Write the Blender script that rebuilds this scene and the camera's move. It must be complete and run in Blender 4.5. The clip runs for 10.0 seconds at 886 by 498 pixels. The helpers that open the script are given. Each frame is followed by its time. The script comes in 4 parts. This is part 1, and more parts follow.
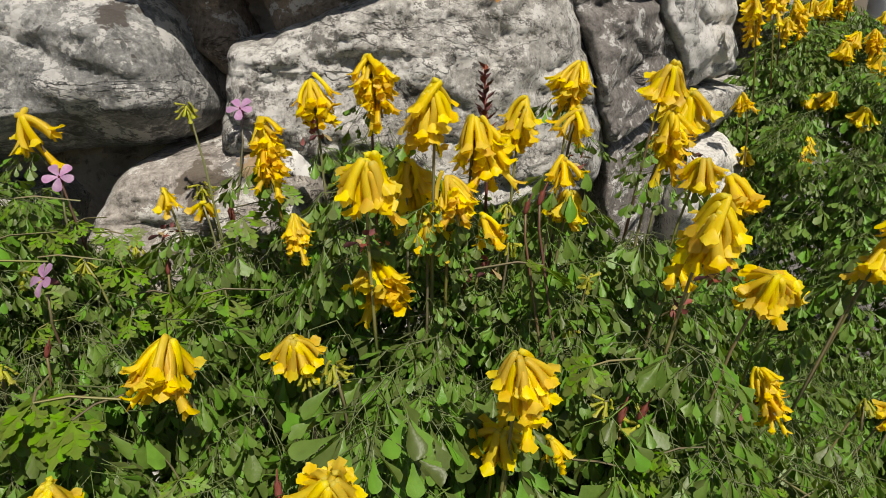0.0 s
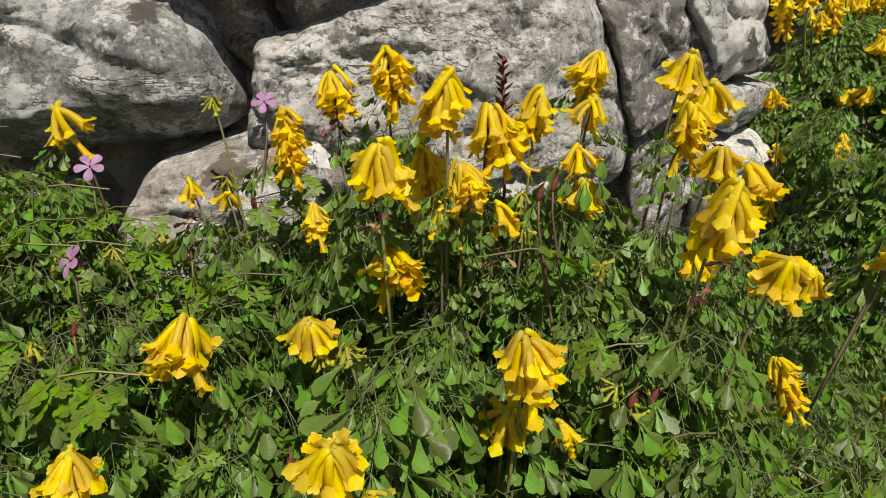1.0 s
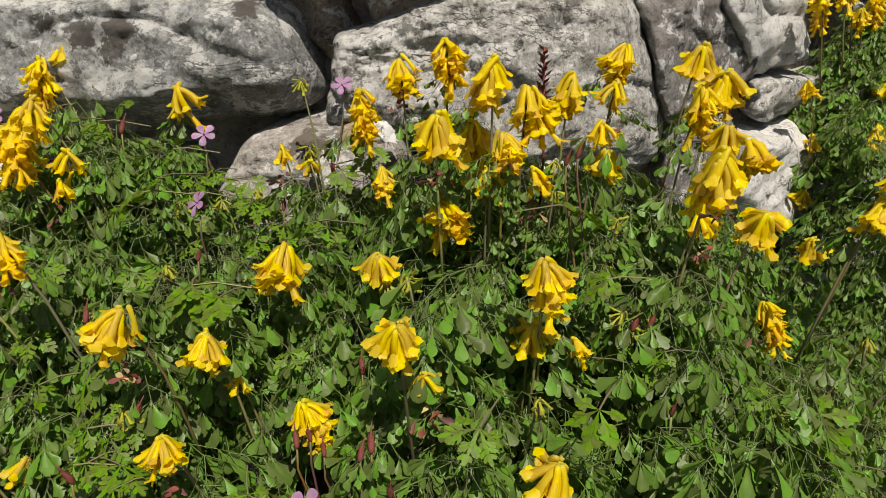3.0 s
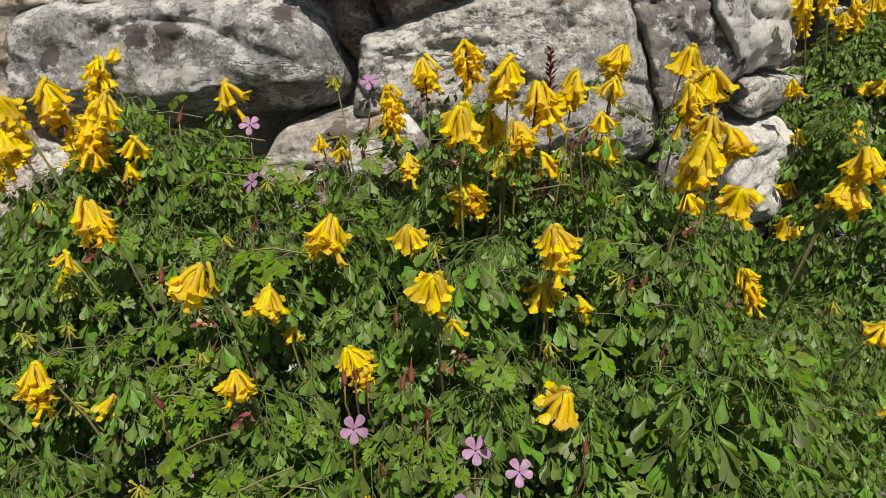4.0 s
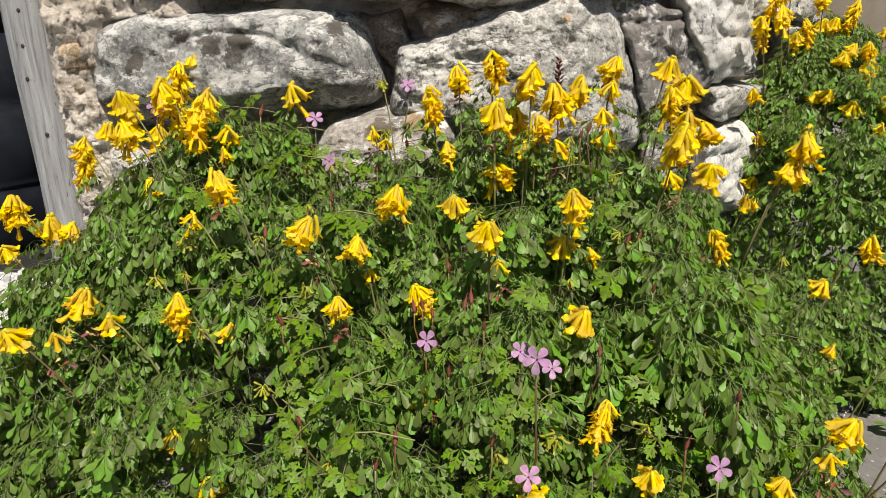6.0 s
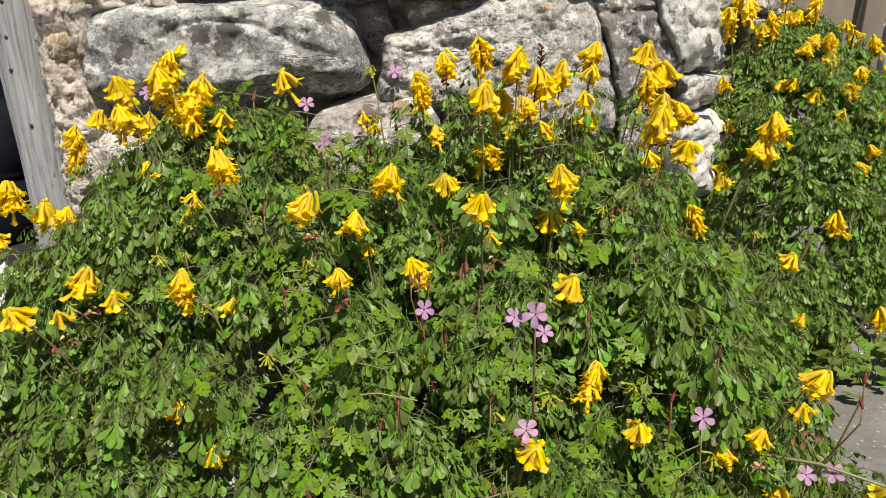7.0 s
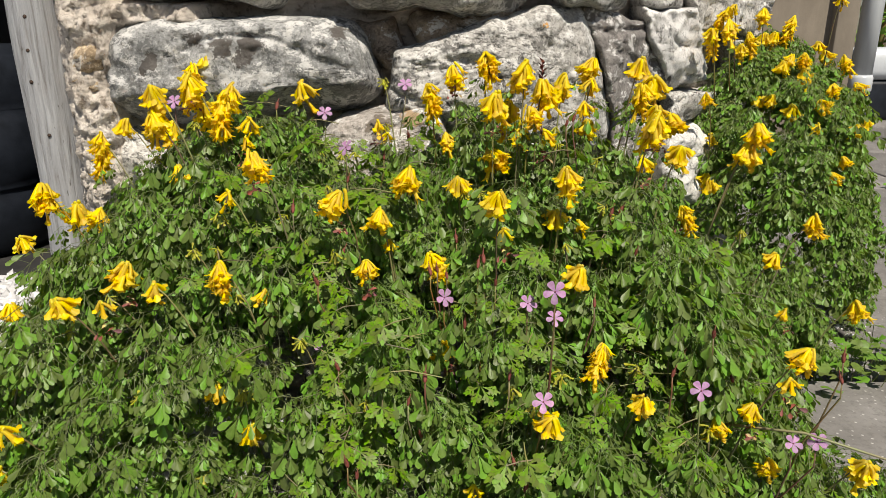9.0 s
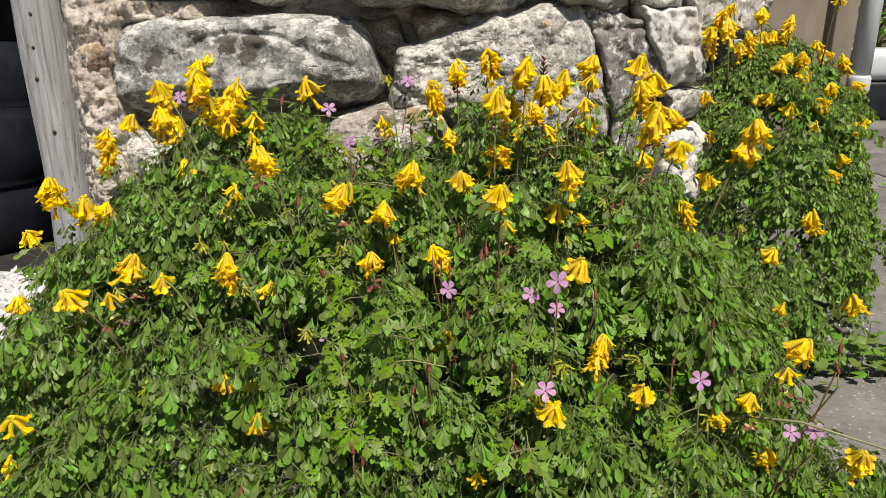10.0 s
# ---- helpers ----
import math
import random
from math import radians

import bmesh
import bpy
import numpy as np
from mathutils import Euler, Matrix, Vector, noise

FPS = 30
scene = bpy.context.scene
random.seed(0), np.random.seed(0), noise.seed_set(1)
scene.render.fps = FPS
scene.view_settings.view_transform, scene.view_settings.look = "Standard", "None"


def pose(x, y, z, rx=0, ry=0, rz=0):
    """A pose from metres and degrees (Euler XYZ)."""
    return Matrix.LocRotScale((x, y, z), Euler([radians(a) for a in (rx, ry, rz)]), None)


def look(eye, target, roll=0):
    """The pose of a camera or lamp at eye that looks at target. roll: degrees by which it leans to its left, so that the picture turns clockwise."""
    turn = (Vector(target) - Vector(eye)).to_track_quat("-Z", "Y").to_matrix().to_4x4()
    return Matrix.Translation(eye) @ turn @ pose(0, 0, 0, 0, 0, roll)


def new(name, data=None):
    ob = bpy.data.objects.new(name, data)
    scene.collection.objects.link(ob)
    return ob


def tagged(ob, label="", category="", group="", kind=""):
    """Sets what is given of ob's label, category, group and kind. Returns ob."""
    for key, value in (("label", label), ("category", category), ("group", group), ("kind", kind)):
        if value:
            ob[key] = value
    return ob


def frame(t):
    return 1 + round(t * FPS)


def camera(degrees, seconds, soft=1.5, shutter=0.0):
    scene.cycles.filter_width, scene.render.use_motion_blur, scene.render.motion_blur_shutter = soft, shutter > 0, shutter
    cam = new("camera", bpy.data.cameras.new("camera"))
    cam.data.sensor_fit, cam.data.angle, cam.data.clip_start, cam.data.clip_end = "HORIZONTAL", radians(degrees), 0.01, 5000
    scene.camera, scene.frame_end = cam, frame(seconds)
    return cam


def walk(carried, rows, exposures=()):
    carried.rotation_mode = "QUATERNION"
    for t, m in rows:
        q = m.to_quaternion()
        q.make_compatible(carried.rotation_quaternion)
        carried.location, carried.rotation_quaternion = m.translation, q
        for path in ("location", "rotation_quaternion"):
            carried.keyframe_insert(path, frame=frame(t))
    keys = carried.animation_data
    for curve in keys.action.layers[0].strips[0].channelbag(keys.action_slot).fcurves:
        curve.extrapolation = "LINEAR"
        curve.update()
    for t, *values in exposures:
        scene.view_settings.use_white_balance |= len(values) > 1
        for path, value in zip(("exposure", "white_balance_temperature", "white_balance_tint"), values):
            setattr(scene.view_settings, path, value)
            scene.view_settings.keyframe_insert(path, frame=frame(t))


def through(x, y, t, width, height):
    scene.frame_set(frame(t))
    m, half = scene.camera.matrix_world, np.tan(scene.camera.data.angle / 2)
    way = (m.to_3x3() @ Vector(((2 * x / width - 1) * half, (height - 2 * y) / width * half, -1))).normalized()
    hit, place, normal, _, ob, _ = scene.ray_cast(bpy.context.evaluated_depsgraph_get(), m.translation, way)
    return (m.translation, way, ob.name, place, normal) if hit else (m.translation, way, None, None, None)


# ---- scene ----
cam = camera(66.0, 10.0, soft=0.3)
# seconds, x, y, z, yaw, pitch, roll
PATH = [
    (0, 0.0014, -0.0025, 0.5178, -0.05, -20.29, 0.41),
    (0.5, 0.0048, -0.0031, 0.5113, 1.05, -20.64, 1.03),
    (1, 0.0119, -0.0096, 0.5103, 2.73, -19.87, 1.12),
    (1.5, 0.0141, -0.0191, 0.5082, 4.62, -19.42, 0.88),
    (2, 0.0203, -0.0441, 0.5087, 6.25, -19.37, 1.80),
    (2.5, 0.0251, -0.0677, 0.5121, 7.60, -20.26, 1.16),
    (4, 0.0183, -0.1653, 0.5178, 7.68, -20.10, 1.06),
    (4.5, 0.0130, -0.2043, 0.5233, 8.12, -20.51, 0.52),
    (5, 0.0038, -0.2437, 0.5239, 7.10, -19.33, 0.71),
    (5.5, -0.0100, -0.2815, 0.5257, 6.63, -19.02, 0.53),
    (7, -0.0365, -0.3404, 0.5102, 3.14, -19.01, 0.49),
    (7.5, -0.0469, -0.3557, 0.5060, 2.92, -18.42, 0.40),
    (8, -0.0597, -0.3697, 0.5048, 2.58, -17.92, -0.04),
    (8.5, -0.0615, -0.3848, 0.5066, 1.78, -17.36, -0.09),
    (9, -0.0666, -0.3958, 0.5045, 1.56, -17.36, 0.06),
    (9.5, -0.0677, -0.4025, 0.5014, 1.49, -17.46, 0.07),
    (10, -0.0703, -0.4070, 0.5006, 1.49, -17.30, -0.01),
]
walk(cam, [(t, pose(x, y, z, 90 + pitch, roll, yaw)) for t, x, y, z, yaw, pitch, roll in PATH],
     exposures=((0.0, -0.05, 6750, 10), (2.5, -0.08, 6750, 10), (4.5, -0.09, 6750, 10), (5.0, -0.04, 6750, 10), (5.5, 0.15, 6750, 10), (7.0, 0.30, 6750, 10), (10.0, 0.25, 6750, 10)))

# ---- light ----
SUN_ELEVATION, SUN_FROM = 57.0, (0.42, -1.0)   # degrees; direction the sun stands in, on the ground
world = bpy.data.worlds.new("sky")
scene.world = world
world.use_nodes = True
wn = world.node_tree.nodes
sky = wn.new("ShaderNodeTexSky")
sky.sky_type = "NISHITA"
sky.sun_disc = False
sky.sun_elevation = radians(SUN_ELEVATION)
sky.sun_rotation = math.atan2(SUN_FROM[0], SUN_FROM[1])
wn["Background"].inputs["Strength"].default_value = 0.050
world.node_tree.links.new(sky.outputs["Color"], wn["Background"].inputs["Color"])
sun = new("sun", bpy.data.lights.new("sun", "SUN"))
sun.data.energy, sun.data.angle, sun.data.color = 5.0, radians(0.53), (1.0, 0.94, 0.84)
flat = Vector((SUN_FROM[0], SUN_FROM[1], 0)).normalized()
sun.matrix_world = look(flat * 10 * math.cos(radians(SUN_ELEVATION)) + Vector((0, 0, 10 * math.sin(radians(SUN_ELEVATION)))), (0, 0, 0))


# ---- materials ----
class Mat:
    """A node material built step by step."""

    def __init__(self, name, rough=0.7, metal=0.0, spec=0.5):
        self.m = bpy.data.materials.new(name)
        self.m.use_nodes = True
        self.t = self.m.node_tree
        self.b = self.t.nodes["Principled BSDF"]
        self.b.inputs["Roughness"].default_value = rough
        self.b.inputs["Metallic"].default_value = metal
        self.b.inputs["Specular IOR Level"].default_value = spec
        self.co = self.t.nodes.new("ShaderNodeTexCoord").outputs["Object"]

    def node(self, kind, **values):
        n = self.t.nodes.new(kind)
        for k, v in values.items():
            n.inputs[k.replace("_", " ")].default_value = v
        return n

    def link(self, a, b):
        self.t.links.new(a, b)

    def noise(self, scale, detail=4.0, rough=0.6, stretch=None, warp=0.0, world=False):
        n = self.node("ShaderNodeTexNoise", Scale=scale, Detail=detail, Roughness=rough, Distortion=warp)
        co = self.t.nodes.new("ShaderNodeNewGeometry").outputs["Position"] if world else self.co
        if stretch:
            mp = self.t.nodes.new("ShaderNodeMapping")
            mp.inputs["Scale"].default_value = stretch
            self.link(co, mp.inputs["Vector"])
            co = mp.outputs["Vector"]
        self.link(co, n.inputs["Vector"])
        return n.outputs["Fac"]

    def voronoi(self, scale, world=False, feature="F1"):
        n = self.node("ShaderNodeTexVoronoi", Scale=scale)
        n.feature = feature
        co = self.t.nodes.new("ShaderNodeNewGeometry").outputs["Position"] if world else self.co
        self.link(co, n.inputs["Vector"])
        return n.outputs["Distance"]

    def ramp(self, fac, *stops):
        n = self.t.nodes.new("ShaderNodeValToRGB")
        e = n.color_ramp.elements
        while len(e) < len(stops):
            e.new(0.5)
        for el, (p, c) in zip(e, stops):
            el.position = p
            el.color = (*c, 1) if len(c) == 3 else (c[0], c[0], c[0], 1)
        self.link(fac, n.inputs["Fac"])
        return n.outputs["Color"]

    def mix(self, fac, a, b, mode="MIX"):
        n = self.t.nodes.new("ShaderNodeMix")
        n.data_type, n.blend_type = "RGBA", mode
        for sock, v in ((n.inputs[0], fac), (n.inputs[6], a), (n.inputs[7], b)):
            if isinstance(v, (int, float)):
                sock.default_value = v
            elif isinstance(v, tuple):
                sock.default_value = (*v, 1)
            else:
                self.link(v, sock)
        return n.outputs[2]

    def spot(self, x, z, r):
        """1 inside a ragged patch round a place on the wall, else 0."""
        n = self.node("ShaderNodeTexNoise", Scale=70.0, Detail=5.0, Roughness=0.65)
        pos = self.t.nodes.new("ShaderNodeNewGeometry").outputs["Position"]
        self.link(pos, n.inputs["Vector"])
        flat_, wob, add, far_ = [self.t.nodes.new("ShaderNodeVectorMath") for _ in range(4)]
        flat_.operation, wob.operation, add.operation, far_.operation = "MULTIPLY", "MULTIPLY_ADD", "ADD", "DISTANCE"
        flat_.inputs[1].default_value = (1, 0, 1)
        wob.inputs[1].default_value, wob.inputs[2].default_value = (0.045, 0, 0.045), (-0.0225, 0, -0.0225)
        self.link(pos, flat_.inputs[0])
        self.link(n.outputs["Color"], wob.inputs[0])
        self.link(flat_.outputs[0], add.inputs[0])
        self.link(wob.outputs[0], add.inputs[1])
        self.link(add.outputs[0], far_.inputs[0])
        far_.inputs[1].default_value = (x, 0, z)
        return self.ramp(self.math("DIVIDE", far_.outputs["Value"], r * 2), (0.44, (0.9,)), (0.52, (0.0,)))

    def random(self):
        return self.t.nodes.new("ShaderNodeObjectInfo").outputs["Random"]

    def island(self):
        return self.t.nodes.new("ShaderNodeNewGeometry").outputs["Random Per Island"]

    def math(self, op, a, b):
        n = self.t.nodes.new("ShaderNodeMath")
        n.operation = op
        for sock, v in zip(n.inputs, (a, b)):
            if isinstance(v, (int, float)):
                sock.default_value = v
            else:
                self.link(v, sock)
        return n.outputs[0]

    def vary(self, fac, hue=0.02, sat=0.2, val=0.3, colour=None):
        """Shift a colour by a 0..1 factor."""
        n = self.t.nodes.new("ShaderNodeHueSaturation")
        for key, amount, mid in (("Hue", hue, 0.5), ("Saturation", sat, 1.0), ("Value", val, 1.0)):
            r = self.t.nodes.new("ShaderNodeMapRange")
            r.inputs["To Min"].default_value, r.inputs["To Max"].default_value = mid - amount, mid + amount
            self.link(fac, r.inputs["Value"])
            self.link(r.outputs[0], n.inputs[key])
        self.link(colour, n.inputs["Color"])
        return n.outputs["Color"]

    def colour(self, c):
        if isinstance(c, tuple):
            self.b.inputs["Base Color"].default_value = (*c, 1)
        else:
            self.link(c, self.b.inputs["Base Color"])
        return self

    def bump(self, height, strength=0.5, distance=0.002):
        n = self.node("ShaderNodeBump", Strength=strength, Distance=distance)
        self.link(height, n.inputs["Height"])
        old = self.b.inputs["Normal"].links
        if old:
            self.link(old[0].from_socket, n.inputs["Normal"])
        self.link(n.outputs["Normal"], self.b.inputs["Normal"])
        return self

    def thin(self, colour, amount=0.35):
        """Let some light through a thin blade."""
        tr = self.t.nodes.new("ShaderNodeBsdfTranslucent")
        if isinstance(colour, tuple):
            tr.inputs["Color"].default_value = (*colour, 1)
        else:
            self.link(colour, tr.inputs["Color"])
        mx = self.node("ShaderNodeMixShader", Fac=amount)
        self.link(self.b.outputs[0], mx.inputs[1])
        self.link(tr.outputs[0], mx.inputs[2])
        self.link(mx.outputs[0], self.t.nodes["Material Output"].inputs["Surface"])
        return self


def stone_material(name, light, dark, warm, stain=0.5, pale=0.5, pit=0.5, spots=()):
    """Weathered limestone: soft tone changes, crisp pale lichen, dark stains, hairline cracks, pits and grain."""
    m = Mat(name, rough=0.86, spec=0.3)
    tone = m.noise(8, 5, 0.6)
    c = m.ramp(tone, (0.30, tuple(0.5 * (a + b) for a, b in zip(dark, warm))), (0.48, warm), (0.66, light))
    grain = m.noise(210, 5, 0.75)
    c = m.mix(m.ramp(grain, (0.38, (0.8,)), (0.50, (0.0,))), c, tuple(v * 0.8 for v in dark))
    c = m.mix(m.ramp(grain, (0.54, (0.0,)), (0.66, (0.6,))), c, tuple(min(0.84, v * 1.45) for v in light))
    crust = m.noise(30, 9, 0.78, stretch=(1, 1, 1.3), world=True)
    c = m.mix(m.ramp(crust, (0.56 - 0.06 * pale, (0.0,)), (0.585 - 0.06 * pale, (0.85,))), c, (0.70, 0.69, 0.665))
    bare = m.noise(36, 9, 0.78)
    c = m.mix(m.ramp(bare, (0.415, (0.85,)), (0.44, (0.0,))), c, tuple(v * 0.65 for v in dark))
    lichen = m.noise(17, 9, 0.72, warp=1.4)
    c = m.mix(m.ramp(lichen, (0.635 - 0.06 * stain, (0.0,)), (0.655 - 0.06 * stain, (0.9,))), c, (0.085, 0.076, 0.068))
    pits = m.noise(95, 6, 0.8, stretch=(1, 1, 1.4))
    c = m.mix(m.ramp(pits, (0.30 + 0.13 * pit, (0.9,)), (0.34 + 0.13 * pit, (0.0,))), c, tuple(v * 0.4 for v in dark))
    line = m.noise(7, 5, 0.62, stretch=(1, 1, 3.2), warp=0.5)
    crack = m.ramp(m.math("ABSOLUTE", m.math("SUBTRACT", line, 0.61), 0.0), (0.002, (1.0,)), (0.007, (0.0,)))
    c = m.mix(m.math("MULTIPLY", crack, 0.75), c, tuple(v * 0.35 for v in dark))
    c = m.vary(m.random(), 0.008, 0.2, 0.12, c)
    for x, z, r, tone_ in spots:
        c = m.mix(m.spot(x, z, r), c, tone_)
    m.colour(c)
    m.bump(tone, 0.3, 0.004)
    m.bump(crust, 0.7, 0.004)
    m.bump(bare, 0.6, 0.004)
    m.bump(pits, 0.3 + 0.6 * pit, 0.0035)
    m.bump(grain, 0.8, 0.0014)
    m.bump(m.math("SUBTRACT", 1.0, crack), 0.7, 0.003)
    return m.m


stone_grey = stone_material("grey_limestone", (0.46, 0.45, 0.43), (0.185, 0.184, 0.178), (0.32, 0.312, 0.295), 0.55, 0.5)
STAIN = (0.085, 0.074, 0.066)
stone_long = stone_material("stained_limestone", (0.46, 0.462, 0.452), (0.175, 0.178, 0.176), (0.31, 0.312, 0.305), 0.25, 0.75, 0.2,
                            ((-0.326, 0.493, 0.014, STAIN), (-0.336, 0.476, 0.011, STAIN), (-0.360, 0.492, 0.013, STAIN), (-0.392, 0.500, 0.010, STAIN), (-0.222, 0.508, 0.009, STAIN), (-0.45, 0.47, 0.012, STAIN)))
stone_low = stone_material("patched_limestone", (0.50, 0.465, 0.44), (0.25, 0.228, 0.21), (0.39, 0.36, 0.335), 0.15, 0.3, 0.3,
                           ((-0.100, 0.411, 0.012, (0.80, 0.80, 0.79)), (-0.17, 0.395, 0.016, (0.14, 0.115, 0.09)), (-0.13, 0.405, 0.012, (0.40, 0.28, 0.16))))
stone_ochre = stone_material("ochre_stone", (0.62, 0.50, 0.36), (0.34, 0.25, 0.16), (0.50, 0.39, 0.27), 0.0, 0.1)
stone_brown = stone_material("brown_stone", (0.38, 0.31, 0.25), (0.17, 0.135, 0.105), (0.28, 0.225, 0.18), 0.05, 0.05)
stone_pale = stone_material("pale_limestone", (0.60, 0.58, 0.552), (0.268, 0.258, 0.243), (0.435, 0.42, 0.397), 0.05, 0.72, 0.75, ((0.038, 0.517, 0.0035, (0.62, 0.30, 0.05)),))
stone_dark = stone_material("dark_stone", (0.32, 0.30, 0.28), (0.14, 0.13, 0.118), (0.22, 0.20, 0.187), 0.2, 0.30, 0.15)
stone_white = stone_material("whitish_limestone", (0.78, 0.765, 0.74), (0.42, 0.41, 0.40), (0.62, 0.605, 0.585), 0.05, 0.9, 0.25)

m = Mat("lime_mortar", rough=0.95, spec=0.2)
c = m.ramp(m.noise(16, 6, 0.65), (0.32, (0.48, 0.42, 0.36)), (0.5, (0.65, 0.585, 0.515)), (0.68, (0.75, 0.69, 0.625)))
c = m.mix(m.ramp(m.voronoi(150), (0.12, (0.6,)), (0.35, (0.0,))), c, (0.66, 0.59, 0.52))
m.colour(m.mix(m.ramp(m.noise(70, 4, 0.7), (0.34, (0.75,)), (0.47, (0.0,))), c, (0.20, 0.155, 0.115)))
m.bump(m.noise(45, 8, 0.75), 1.0, 0.009)
m.bump(m.voronoi(170), 0.6, 0.003)
mortar = m.m

m = Mat("weathered_timber", rough=0.8, spec=0.25)
grain = m.noise(26, 7, 0.65, stretch=(5.5, 5.5, 0.35), warp=0.4)
c = m.ramp(grain, (0.30, (0.15, 0.14, 0.135)), (0.44, (0.28, 0.285, 0.295)), (0.62, (0.38, 0.39, 0.405)))
c = m.mix(m.ramp(m.noise(7, 3, 0.6, stretch=(2, 2, 0.8)), (0.5, (0.0,)), (0.75, (0.45,))), c, (0.27, 0.22, 0.18))
m.colour(m.mix(m.ramp(m.noise(38, 3, 0.6, stretch=(3.0, 3.0, 0.8)), (0.66, (0.0,)), (0.72, (0.85,))), c, (0.05, 0.042, 0.036)))
m.bump(grain, 0.9, 0.005)
timber = m.m

m = Mat("rusty_iron", rough=0.75, metal=0.3)
m.colour(m.ramp(m.noise(240, 4, 0.6), (0.35, (0.020, 0.016, 0.014)), (0.7, (0.075, 0.045, 0.030))))
rusty_iron = m.m

m = Mat("black_rubber", rough=0.5, spec=0.28)
m.colour(m.ramp(m.noise(18, 5, 0.7), (0.35, (0.006, 0.008, 0.012)), (0.7, (0.016, 0.020, 0.029))))
m.bump(m.noise(60, 3, 0.6), 0.15, 0.002)
rubber = m.m

# boards coloured near black: the gloom inside the doorway is put into the colour
m = Mat("gloom_boards", rough=0.8)
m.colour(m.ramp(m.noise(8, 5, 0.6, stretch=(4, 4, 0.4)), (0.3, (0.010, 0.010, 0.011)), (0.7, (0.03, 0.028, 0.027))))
gloom_boards = m.m

m = Mat("concrete_slab", rough=0.9, spec=0.3)
c = m.ramp(m.noise(7, 6, 0.65, world=True), (0.3, (0.125, 0.118, 0.113)), (0.52, (0.185, 0.176, 0.168)), (0.7, (0.24, 0.23, 0.222)))
c = m.mix(m.ramp(m.noise(120, 4, 0.7, world=True), (0.36, (0.5,)), (0.5, (0.0,))), c, (0.11, 0.105, 0.10))
c = m.mix(m.ramp(m.voronoi(95, world=True), (0.10, (0.85,)), (0.20, (0.0,))), c, (0.46, 0.445, 0.43))
m.colour(m.vary(m.random(), 0.005, 0.1, 0.16, c))
m.bump(m.noise(90, 6, 0.7, world=True), 0.6, 0.002)
concrete = m.m

m = Mat("soil", rough=0.95, spec=0.2)
m.colour(m.ramp(m.noise(30, 7, 0.7, world=True), (0.3, (0.035, 0.026, 0.018)), (0.6, (0.11, 0.085, 0.06))))
m.bump(m.noise(60, 6, 0.7, world=True), 0.8, 0.006)
soil = m.m

m = Mat("white_gravel", rough=0.8, spec=0.3)
m.colour(m.vary(m.island(), 0.02, 0.3, 0.25, m.ramp(m.noise(50, 4, 0.6), (0.3, (0.42, 0.42, 0.44)), (0.65, (0.66, 0.66, 0.67)))))
gravel_mat = m.m


def leaf_material(name, top, hue, val, through, rough=0.50):
    m = Mat(name, rough=rough, spec=0.33)
    r = m.math("FRACT", m.math("ADD", m.island(), m.random()), 0.0)
    c = m.ramp(m.noise(130, 3, 0.6), (0.3, tuple(v * 0.8 for v in top)), (0.7, tuple(v * 1.2 for v in top)))
    c = m.vary(r, hue, 0.12, val, c)
    m.colour(c)
    m.bump(m.noise(190, 3, 0.6), 0.45, 0.0010)
    m.thin(m.mix(0.6, c, through), 0.25)
    return m.m


leaf_green = leaf_material("corydalis_leaf", (0.126, 0.208, 0.038), 0.026, 0.46, (0.32, 0.46, 0.02), 0.42)
leaf_lime = leaf_material("geranium_leaf", (0.145, 0.235, 0.020), 0.028, 0.32, (0.34, 0.50, 0.02))
leaf_far = leaf_material("hedge_leaf", (0.135, 0.215, 0.040), 0.03, 0.35, (0.20, 0.34, 0.04))


def petal_material(name, a, b, through, rough=0.45):
    m = Mat(name, rough=rough, spec=0.35)
    r = m.math("FRACT", m.math("ADD", m.island(), m.random()), 0.0)
    c = m.ramp(m.noise(220, 3, 0.6, stretch=(1, 1, 0.35)), (0.35, a), (0.68, b))
    c = m.vary(r, 0.011, 0.06, 0.16, c)
    m.colour(c)
    m.thin(m.mix(0.5, c, through), 0.50)
    return m.m


yellow = petal_material("yellow_petal", (0.90, 0.69, 0.014), (0.94, 0.79, 0.045), (0.98, 0.82, 0.012))
golden = petal_material("golden_lip", (0.90, 0.62, 0.010), (0.93, 0.73, 0.025), (0.98, 0.70, 0.01))
spur_green = petal_material("greenish_spur", (0.72, 0.64, 0.05), (0.84, 0.74, 0.10), (0.85, 0.78, 0.05))
bud_pale = petal_material("greenish_bud", (0.48, 0.50, 0.05), (0.66, 0.62, 0.10), (0.6, 0.65, 0.08))
pink = petal_material("pink_petal", (0.56, 0.28, 0.56), (0.72, 0.45, 0.72), (0.75, 0.35, 0.7))
m = Mat("red_stem", rough=0.55)
m.colour(m.vary(m.random(), 0.03, 0.2, 0.3, m.ramp(m.noise(25, 3, 0.6), (0.35, (0.16, 0.060, 0.035)), (0.65, (0.15, 0.15, 0.05)))))
stem_red = m.m
m = Mat("green_stem", rough=0.5)
m.colour(m.vary(m.random(), 0.02, 0.2, 0.25, m.ramp(m.noise(25, 3, 0.6), (0.35, (0.20, 0.24, 0.09)), (0.7, (0.22, 0.17, 0.09)))))
stem_green = m.m
m = Mat("leaf_stalk", rough=0.5)
m.colour(m.vary(m.random(), 0.02, 0.2, 0.25, m.ramp(m.noise(25, 3, 0.6), (0.35, (0.10, 0.16, 0.035)), (0.7, (0.13, 0.15, 0.045)))))
leaf_stalk = m.m
m = Mat("dry_red", rough=0.7)
